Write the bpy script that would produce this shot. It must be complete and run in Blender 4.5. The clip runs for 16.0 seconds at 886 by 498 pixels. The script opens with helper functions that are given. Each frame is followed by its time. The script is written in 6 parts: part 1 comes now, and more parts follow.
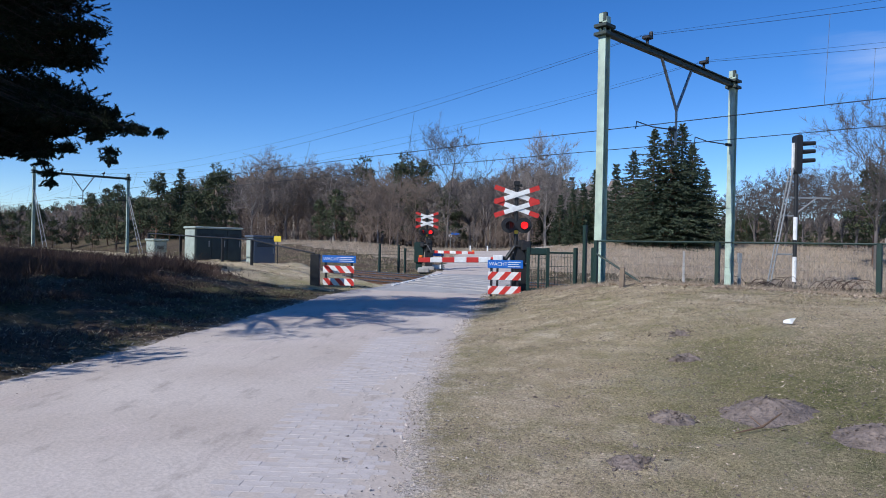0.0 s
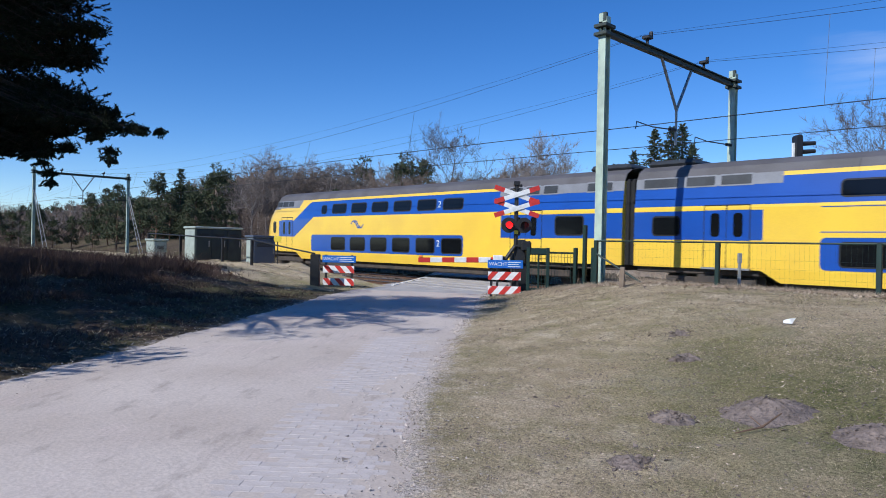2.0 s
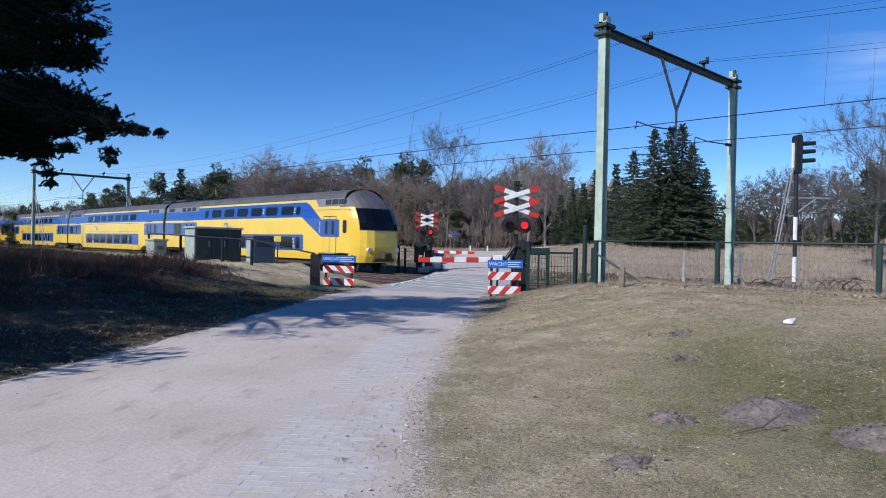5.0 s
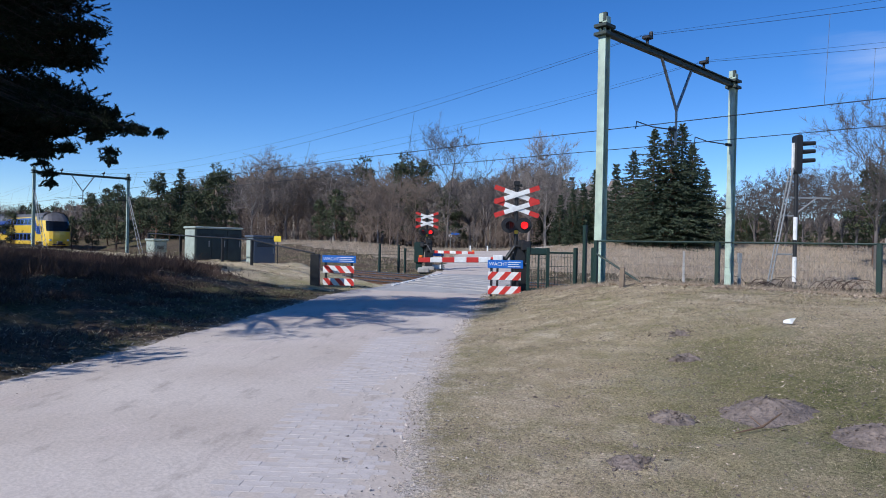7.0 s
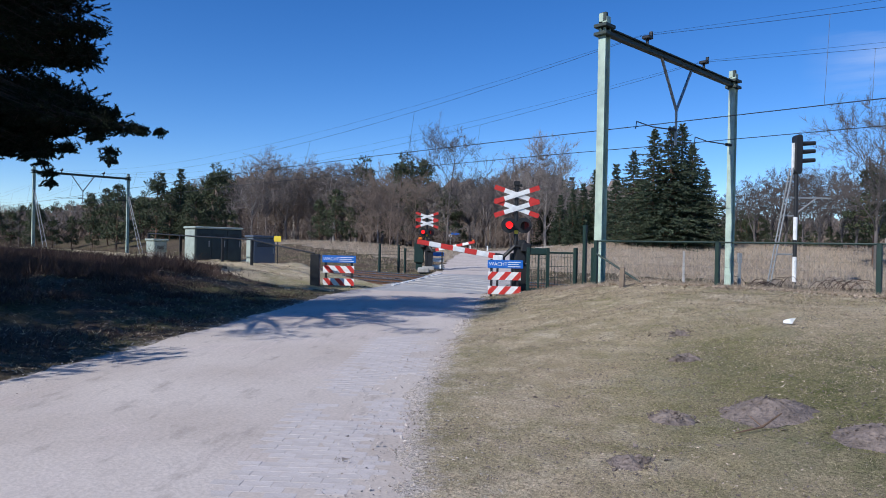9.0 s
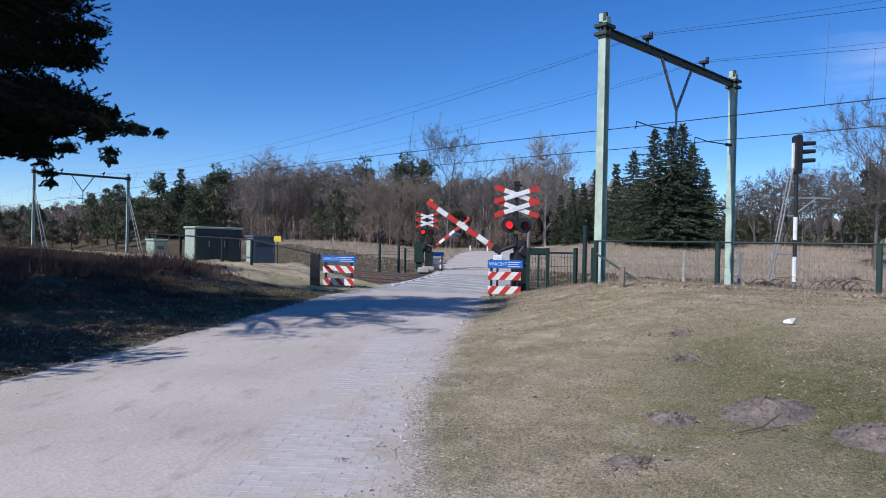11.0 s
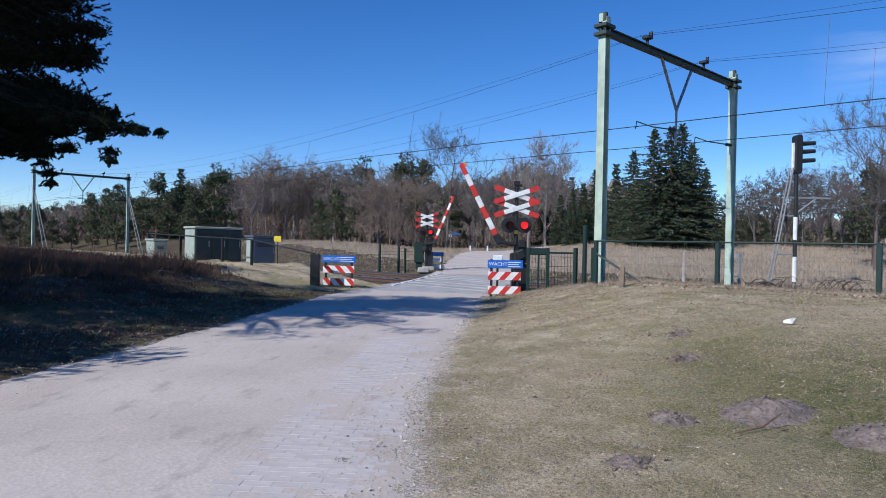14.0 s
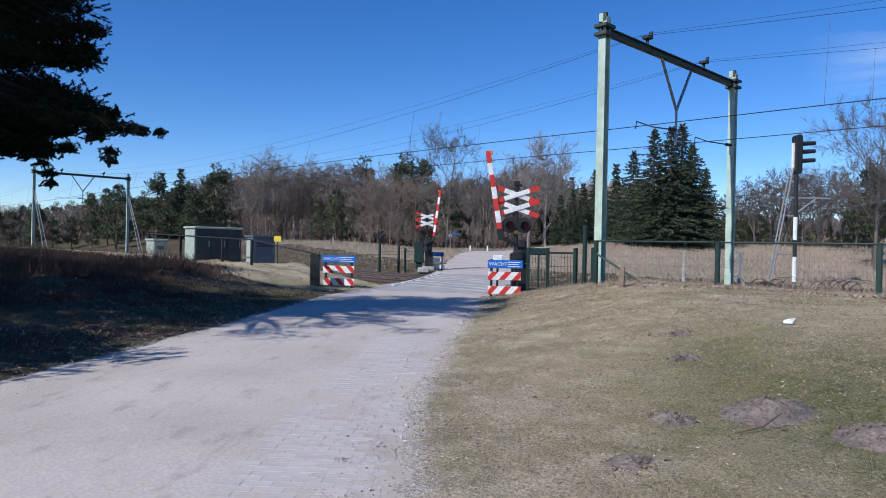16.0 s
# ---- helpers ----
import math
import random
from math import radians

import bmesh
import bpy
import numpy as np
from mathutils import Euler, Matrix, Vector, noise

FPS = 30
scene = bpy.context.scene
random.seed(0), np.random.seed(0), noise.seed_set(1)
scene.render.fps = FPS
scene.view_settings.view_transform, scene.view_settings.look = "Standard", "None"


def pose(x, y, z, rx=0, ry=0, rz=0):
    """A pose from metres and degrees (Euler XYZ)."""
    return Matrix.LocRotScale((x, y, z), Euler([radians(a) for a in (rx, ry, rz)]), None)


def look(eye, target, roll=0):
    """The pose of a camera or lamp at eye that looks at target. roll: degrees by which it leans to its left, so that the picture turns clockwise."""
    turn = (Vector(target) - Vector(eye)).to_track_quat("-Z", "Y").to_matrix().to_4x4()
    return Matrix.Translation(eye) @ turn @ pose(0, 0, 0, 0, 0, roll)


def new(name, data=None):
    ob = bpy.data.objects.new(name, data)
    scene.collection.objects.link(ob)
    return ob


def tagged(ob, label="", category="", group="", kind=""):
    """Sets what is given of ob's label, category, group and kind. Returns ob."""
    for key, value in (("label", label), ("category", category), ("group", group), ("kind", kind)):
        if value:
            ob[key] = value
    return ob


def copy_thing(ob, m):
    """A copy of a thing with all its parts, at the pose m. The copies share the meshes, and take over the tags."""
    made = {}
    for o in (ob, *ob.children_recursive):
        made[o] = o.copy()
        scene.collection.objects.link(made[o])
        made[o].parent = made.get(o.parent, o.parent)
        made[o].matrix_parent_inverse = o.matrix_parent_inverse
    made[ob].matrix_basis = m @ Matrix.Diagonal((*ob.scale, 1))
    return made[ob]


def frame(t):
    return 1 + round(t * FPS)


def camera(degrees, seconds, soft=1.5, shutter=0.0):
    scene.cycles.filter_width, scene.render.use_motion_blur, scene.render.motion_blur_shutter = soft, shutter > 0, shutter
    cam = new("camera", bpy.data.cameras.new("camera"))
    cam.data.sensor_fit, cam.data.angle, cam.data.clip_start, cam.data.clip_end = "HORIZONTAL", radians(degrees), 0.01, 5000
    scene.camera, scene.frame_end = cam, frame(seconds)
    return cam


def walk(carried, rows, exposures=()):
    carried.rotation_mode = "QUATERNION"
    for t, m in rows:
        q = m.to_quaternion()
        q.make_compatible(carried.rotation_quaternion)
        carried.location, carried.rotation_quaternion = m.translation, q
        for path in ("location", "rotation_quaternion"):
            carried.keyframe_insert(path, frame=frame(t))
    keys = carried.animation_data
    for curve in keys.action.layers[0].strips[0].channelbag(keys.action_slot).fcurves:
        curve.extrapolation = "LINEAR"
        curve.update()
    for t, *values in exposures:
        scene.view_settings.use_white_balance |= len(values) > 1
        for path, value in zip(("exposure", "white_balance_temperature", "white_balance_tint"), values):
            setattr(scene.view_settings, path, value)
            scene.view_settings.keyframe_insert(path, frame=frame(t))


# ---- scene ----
cam = camera(66.07, 16.0, soft=0.95, shutter=0.07)
EYE = Vector((0.0, 0.0, 1.6035))
AHEAD = Vector((-0.72168, 0.69220, -0.00585))
SIDE = Vector((0.69225, 0.72166, 0.0))
walk(cam, [(0.0, look(EYE, EYE + AHEAD * 20, 1.171)), (16.0, look(EYE, EYE + AHEAD * 20, 1.171))],
     [(0.0, -0.07, 5950, 11), (16.0, -0.07, 5950, 11)])

# ---- light: clear early-spring noon, sun square to the track ----
SUN_EL = 38.0
world = bpy.data.worlds.new("sky")
scene.world = world
world.use_nodes = True
wn = world.node_tree
sky = wn.nodes.new("ShaderNodeTexSky")
sky.sky_type = "NISHITA"
sky.sun_disc = False
sky.sun_elevation = radians(SUN_EL)
sky.sun_rotation = radians(180.0)
sky.altitude = 0.0
sky.air_density = 0.8
sky.dust_density = 0.0
sky.ozone_density = 3.6
tone = wn.nodes.new("ShaderNodeHueSaturation")
tone.inputs["Saturation"].default_value = 1.27
tone.inputs["Hue"].default_value = 0.508
wn.links.new(sky.outputs[0], tone.inputs["Color"])
air = wn.nodes.new("ShaderNodeTexCoord")
drawn = wn.nodes.new("ShaderNodeMapping")
drawn.inputs["Rotation"].default_value = (0.35, 0.25, 0.0)
drawn.inputs["Scale"].default_value = (2.5, 4.0, 26.0)
wn.links.new(air.outputs["Generated"], drawn.inputs["Vector"])
wisp = wn.nodes.new("ShaderNodeTexNoise")
wisp.inputs["Scale"].default_value, wisp.inputs["Detail"].default_value, wisp.inputs["Roughness"].default_value = 1.0, 7, 0.6
wn.links.new(drawn.outputs[0], wisp.inputs["Vector"])
thin = wn.nodes.new("ShaderNodeMapRange")
thin.inputs[1].default_value, thin.inputs[2].default_value, thin.inputs[4].default_value = 0.5, 0.75, 0.30
wn.links.new(wisp.outputs[0], thin.inputs[0])
around = wn.nodes.new("ShaderNodeVectorMath")
around.operation = "DISTANCE"
around.inputs[1].default_value = (-0.235, 0.943, 0.236)
wn.links.new(air.outputs["Generated"], around.inputs[0])
reach = wn.nodes.new("ShaderNodeMapRange")
reach.inputs[1].default_value, reach.inputs[2].default_value = 0.085, 0.0
wn.links.new(around.outputs["Value"], reach.inputs[0])
cover = wn.nodes.new("ShaderNodeMath")
cover.operation = "MULTIPLY"
wn.links.new(thin.outputs[0], cover.inputs[0])
wn.links.new(reach.outputs[0], cover.inputs[1])
cirrus = wn.nodes.new("ShaderNodeMix")
cirrus.data_type = "RGBA"
cirrus.inputs[7].default_value = (7.0, 7.2, 7.6, 1)
wn.links.new(cover.outputs[0], cirrus.inputs[0])
wn.links.new(tone.outputs[0], cirrus.inputs[6])
wn.links.new(cirrus.outputs[2], wn.nodes["Background"].inputs[0])
wn.nodes["Background"].inputs[1].default_value = 0.140
sun_data = bpy.data.lights.new("sun", "SUN")
sun_data.energy = 5.0
sun_data.angle = radians(0.55)
sun_data.color = (1.0, 0.955, 0.88)
sun = new("sun", sun_data)
sun.matrix_world = look((-1.0, -30.0, 30.0 * math.tan(radians(SUN_EL))), (0, 0, 0))


# ---- materials ----
def material(name, base, rough=0.7, metal=0.0, tint=None, scale=3.0, amount=0.35, fine=40.0, bump=0.15, dist=0.01,
             spec=0.5, glow=None, vary=0.0):
    """A surface with large stains, fine grain, and relief."""
    m = bpy.data.materials.new(name)
    m.use_nodes = True
    nt = m.node_tree
    b = nt.nodes["Principled BSDF"]
    b.inputs["Roughness"].default_value = rough
    b.inputs["Metallic"].default_value = metal
    b.inputs["Specular IOR Level"].default_value = spec
    if glow:
        b.inputs["Base Color"].default_value = (*base, 1)
        b.inputs["Emission Color"].default_value = (*base, 1)
        b.inputs["Emission Strength"].default_value = glow
        return m
    tc = nt.nodes.new("ShaderNodeTexCoord")
    n1 = nt.nodes.new("ShaderNodeTexNoise")
    n1.inputs["Scale"].default_value = scale
    n1.inputs["Detail"].default_value = 6
    n2 = nt.nodes.new("ShaderNodeTexNoise")
    n2.inputs["Scale"].default_value = fine
    n2.inputs["Detail"].default_value = 4
    nt.links.new(tc.outputs["Object"], n1.inputs["Vector"])
    nt.links.new(tc.outputs["Object"], n2.inputs["Vector"])
    r1 = nt.nodes.new("ShaderNodeMapRange")
    r1.inputs[1].default_value, r1.inputs[2].default_value = 0.38, 0.66
    nt.links.new(n1.outputs[0], r1.inputs[0])
    mix = nt.nodes.new("ShaderNodeMix")
    mix.data_type = "RGBA"
    t = tint or tuple(c * (1 - amount) for c in base)
    mix.inputs[6].default_value, mix.inputs[7].default_value = (*base, 1), (*t, 1)
    nt.links.new(r1.outputs[0], mix.inputs[0])
    r2 = nt.nodes.new("ShaderNodeMapRange")
    r2.inputs[1].default_value, r2.inputs[2].default_value = 0.3, 0.7
    r2.inputs[3].default_value, r2.inputs[4].default_value = 1 - amount * 0.5, 1 + amount * 0.5
    nt.links.new(n2.outputs[0], r2.inputs[0])
    mul = nt.nodes.new("ShaderNodeMix")
    mul.data_type, mul.blend_type = "RGBA", "MULTIPLY"
    mul.inputs[0].default_value = 1.0
    nt.links.new(mix.outputs[2], mul.inputs[6])
    nt.links.new(r2.outputs[0], mul.inputs[7])
    out = mul.outputs[2]
    if vary:
        g = nt.nodes.new("ShaderNodeNewGeometry")
        rv = nt.nodes.new("ShaderNodeMapRange")
        rv.inputs[3].default_value, rv.inputs[4].default_value = 1 - vary, 1 + vary
        nt.links.new(g.outputs["Random Per Island"], rv.inputs[0])
        mv = nt.nodes.new("ShaderNodeMix")
        mv.data_type, mv.blend_type = "RGBA", "MULTIPLY"
        mv.inputs[0].default_value = 1.0
        nt.links.new(out, mv.inputs[6])
        nt.links.new(rv.outputs[0], mv.inputs[7])
        out = mv.outputs[2]
    nt.links.new(out, b.inputs["Base Color"])
    if bump:
        bp = nt.nodes.new("ShaderNodeBump")
        bp.inputs["Strength"].default_value = bump
        bp.inputs["Distance"].default_value = dist
        nt.links.new(n2.outputs[0], bp.inputs["Height"])
        nt.links.new(bp.outputs[0], b.inputs["Normal"])
    return m


M_YELLOW = material("yellow coach paint", (0.84, 0.56, 0.05), 0.35, tint=(0.78, 0.50, 0.05), scale=0.8, amount=0.08, bump=0.02)
M_BLUE = material("blue coach paint", (0.012, 0.075, 0.36), 0.3, scale=0.8, amount=0.12, bump=0.02)
for m_ in (M_YELLOW, M_BLUE):
    m_.node_tree.nodes["Principled BSDF"].inputs["Coat Weight"].default_value = 0.7
    m_.node_tree.nodes["Principled BSDF"].inputs["Coat Roughness"].default_value = 0.12
M_ROOF = material("grey coach roof", (0.105, 0.10, 0.105), 0.6, tint=(0.08, 0.075, 0.075), scale=1.2, amount=0.2)
M_ROOFPANEL = material("grey roof panel", (0.22, 0.23, 0.25), 0.5, scale=1.5, amount=0.2)
M_LOUVRE = material("dark roof louvre", (0.035, 0.04, 0.045), 0.5, scale=2.0)
M_GLASS = material("dark tinted glass", (0.006, 0.007, 0.008), 0.08, scale=1.0, amount=0.2, bump=0.0, spec=0.3)
M_RUBBER = material("black rubber", (0.012, 0.012, 0.012), 0.7, scale=5)
M_UNDER = material("dusty underframe", (0.045, 0.038, 0.032), 0.8, tint=(0.08, 0.06, 0.045), scale=4)
M_WHITE = material("white paint", (0.80, 0.80, 0.78), 0.5, tint=(0.66, 0.66, 0.63), scale=6, amount=0.1, bump=0.03)
M_RED = material("red signal paint", (0.55, 0.035, 0.025), 0.45, scale=6, amount=0.15, bump=0.03)
M_ORANGE = material("orange reflector", (0.85, 0.22, 0.03), 0.35, scale=8, amount=0.1, bump=0.0)
M_BLACK = material("black painted steel", (0.016, 0.016, 0.017), 0.5, scale=6, amount=0.3, bump=0.05)
M_SIGNBLUE = material("blue sign enamel", (0.015, 0.13, 0.50), 0.35, scale=8, amount=0.1, bump=0.0)
M_PALEGREEN = material("pale green mast paint", (0.44, 0.54, 0.43), 0.55, tint=(0.33, 0.40, 0.33), scale=2.5, amount=0.2, bump=0.05)
M_BEAM = material("dark green beam paint", (0.035, 0.05, 0.042), 0.6, scale=3, amount=0.3, bump=0.05)
M_GREENSTEEL = material("dark green coated steel", (0.010, 0.032, 0.025), 0.5, scale=5, amount=0.3, bump=0.04)
M_STEEL = material("galvanised steel", (0.30, 0.31, 0.31), 0.5, 0.3, scale=8, amount=0.25, bump=0.04)
M_RAIL = material("rusty rail", (0.16, 0.085, 0.05), 0.6, 0.3, tint=(0.10, 0.06, 0.045), scale=6, amount=0.3)
M_RAILTOP = material("polished rail head", (0.45, 0.44, 0.43), 0.25, 0.9, scale=6, amount=0.15)
M_SLEEPER = material("weathered sleeper", (0.15, 0.11, 0.085), 0.85, tint=(0.10, 0.075, 0.06), scale=4)
M_BALLAST = material("rusty track ballast", (0.24, 0.19, 0.15), 0.95, tint=(0.15, 0.11, 0.09), scale=5, amount=0.5, fine=28, bump=1.0, dist=0.05, vary=0.35)
M_ASPHALT = material("pale worn asphalt", (0.40, 0.38, 0.36), 0.9, tint=(0.31, 0.292, 0.278), scale=1.3, amount=0.25, fine=60, bump=0.4)
M_ROAD = material("pale sandy road", (0.535, 0.462, 0.405), 0.95, tint=(0.45, 0.378, 0.322), scale=0.55, amount=0.24, fine=34, bump=0.25, dist=0.012)
def paved_road(m):
    """Faint rows of clinker bricks under the sand."""
    nt = m.node_tree
    b = nt.nodes["Principled BSDF"]
    g = nt.nodes.new("ShaderNodeNewGeometry")
    mp = nt.nodes.new("ShaderNodeMapping")
    mp.inputs["Rotation"].default_value = (0, 0, radians(44))
    nt.links.new(g.outputs["Position"], mp.inputs["Vector"])
    br = nt.nodes.new("ShaderNodeTexBrick")
    br.inputs["Color1"].default_value, br.inputs["Color2"].default_value = (1.06, 1.04, 1.06, 1), (0.94, 0.94, 0.96, 1)
    br.inputs["Mortar"].default_value = (0.91, 0.90, 0.89, 1)
    br.inputs["Scale"].default_value = 1.0
    br.inputs["Brick Width"].default_value, br.inputs["Row Height"].default_value, br.inputs["Mortar Size"].default_value = 0.21, 0.075, 0.006
    nt.links.new(mp.outputs[0], br.inputs["Vector"])
    n = nt.nodes.new("ShaderNodeTexNoise")
    n.inputs["Scale"].default_value, n.inputs["Detail"].default_value = 0.9, 5
    nt.links.new(g.outputs["Position"], n.inputs["Vector"])
    r = nt.nodes.new("ShaderNodeMapRange")
    r.inputs[1].default_value, r.inputs[2].default_value = 0.52, 0.66
    nt.links.new(n.outputs[0], r.inputs[0])
    mx = nt.nodes.new("ShaderNodeMix")
    mx.data_type, mx.blend_type = "RGBA", "MULTIPLY"
    nt.links.new(r.outputs[0], mx.inputs[0])
    nt.links.new(b.inputs["Base Color"].links[0].from_socket, mx.inputs[6])
    nt.links.new(br.outputs[0], mx.inputs[7])
    dirt = nt.nodes.new("ShaderNodeTexNoise")
    dirt.inputs["Scale"].default_value, dirt.inputs["Detail"].default_value = 3.2, 8
    dirt.inputs["Roughness"].default_value = 0.7
    st = nt.nodes.new("ShaderNodeMapping")
    st.vector_type = "TEXTURE"
    st.inputs["Rotation"].default_value = (0, 0, radians(136))
    st.inputs["Scale"].default_value = (3.2, 1.0, 1.0)
    nt.links.new(g.outputs["Position"], st.inputs["Vector"])
    nt.links.new(st.outputs[0], dirt.inputs["Vector"])
    dr = nt.nodes.new("ShaderNodeMapRange")
    dr.inputs[1].default_value, dr.inputs[2].default_value = 0.55, 0.74
    nt.links.new(dirt.outputs[0], dr.inputs[0])
    md = nt.nodes.new("ShaderNodeMix")
    md.data_type = "RGBA"
    nt.links.new(dr.outputs[0], md.inputs[0])
    nt.links.new(mx.outputs[2], md.inputs[6])
    md.inputs[7].default_value = (0.30, 0.25, 0.215, 1)
    nt.links.new(md.outputs[2], b.inputs["Base Color"])


paved_road(M_ROAD)
M_CONCRETE = material("pale concrete", (0.45, 0.43, 0.40), 0.9, tint=(0.34, 0.32, 0.29), scale=3, amount=0.25, bump=0.3)
M_CABINET = material("green relay cabinet paint", (0.024, 0.04, 0.04), 0.5, tint=(0.015, 0.026, 0.03), scale=2.2, amount=0.3, bump=0.05)
M_CABLID = material("grey-green cabinet roof", (0.36, 0.42, 0.38), 0.6, scale=3, amount=0.2)
M_CABSMALL = material("blue-grey cabinet paint", (0.075, 0.10, 0.14), 0.5, tint=(0.08, 0.10, 0.14), scale=3, amount=0.3)
M_WOOD = material("weathered timber", (0.26, 0.20, 0.14), 0.9, tint=(0.16, 0.12, 0.09), scale=5, amount=0.35, bump=0.3)
M_BARK = material("pine bark", (0.10, 0.065, 0.045), 0.95, tint=(0.17, 0.10, 0.06), scale=5, amount=0.4, fine=18, bump=0.9, dist=0.04)
# Darker copy of the pine bark; the limbs' shade is put into its colour.
M_BARKSHADE = material("pine bark darkened for shade", (0.035, 0.026, 0.02), 0.95, tint=(0.055, 0.038, 0.028), scale=5, amount=0.4, fine=18, bump=0.6, dist=0.03)
M_TWIG = material("bare grey-brown twigs", (0.205, 0.172, 0.152), 0.95, tint=(0.145, 0.122, 0.112), scale=0.4, amount=0.3, bump=0.0, vary=0.3)
M_TWIGDARK = material("dark bare twigs", (0.125, 0.108, 0.098), 0.95, tint=(0.085, 0.075, 0.07), scale=0.4, amount=0.3, bump=0.0, vary=0.3)
M_TWIGPALE = material("pale bare twigs", (0.31, 0.275, 0.24), 0.95, tint=(0.23, 0.20, 0.18), scale=0.4, amount=0.3, bump=0.0, vary=0.3)
M_TWIGRED = material("russet twigs", (0.225, 0.17, 0.132), 0.95, tint=(0.165, 0.128, 0.104), scale=0.4, amount=0.3, bump=0.0, vary=0.3)
M_PINE = material("pine needles", (0.046, 0.062, 0.028), 0.8, tint=(0.068, 0.078, 0.032), scale=0.6, amount=0.35, bump=0.0, vary=0.4)
# Near-black copy of the pine needles, with the crown's own shade coloured in.
M_PINESHADE = material("pine needles darkened for shade", (0.013, 0.019, 0.011), 0.85, tint=(0.019, 0.025, 0.012), scale=0.6, amount=0.35, bump=0.0, vary=0.4, spec=0.2)
M_SPRUCE = material("spruce needles", (0.042, 0.064, 0.036), 0.8, tint=(0.070, 0.088, 0.042), scale=0.6, amount=0.35, bump=0.0, vary=0.4)
M_HEATH = material("dead heather twigs", (0.088, 0.053, 0.040), 0.95, tint=(0.045, 0.030, 0.025), scale=0.5, amount=0.4, bump=0.0, vary=0.5)
M_STRAW = material("dry straw grass", (0.38, 0.305, 0.22), 0.9, tint=(0.29, 0.225, 0.16), scale=0.4, amount=0.3, bump=0.0, vary=0.4)
M_BLADE = material("short dry grass", (0.37, 0.295, 0.20), 0.9, tint=(0.24, 0.195, 0.12), scale=0.5, amount=0.3, bump=0.0, vary=0.75)
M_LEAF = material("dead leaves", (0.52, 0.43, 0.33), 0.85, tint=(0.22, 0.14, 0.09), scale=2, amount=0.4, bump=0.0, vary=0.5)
# Dark copy of the dead leaves: the bank's shade is deepened in the colour.
M_SHADELEAF = material("dead leaves darkened for shade", (0.20, 0.145, 0.10), 0.9, tint=(0.10, 0.07, 0.05), scale=2, amount=0.4, bump=0.0, vary=0.5)
M_SOIL = material("molehill soil", (0.225, 0.178, 0.152), 0.95, tint=(0.125, 0.098, 0.084), scale=6, amount=0.4, fine=30, bump=1.0, dist=0.03)
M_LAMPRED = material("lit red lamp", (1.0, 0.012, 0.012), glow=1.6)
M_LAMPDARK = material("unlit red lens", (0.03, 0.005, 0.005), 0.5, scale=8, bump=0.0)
M_WIRE = material("dark copper wire", (0.03, 0.035, 0.04), 0.5, 0.3, scale=5, bump=0.0)
M_PEBBLE = material("pale pebbles", (0.52, 0.46, 0.41), 0.9, tint=(0.36, 0.31, 0.27), scale=4, amount=0.3, bump=0.0, vary=0.5)
M_YELLOWTAG = material("yellow plate", (0.80, 0.62, 0.05), 0.5, scale=6, amount=0.1, bump=0.0)


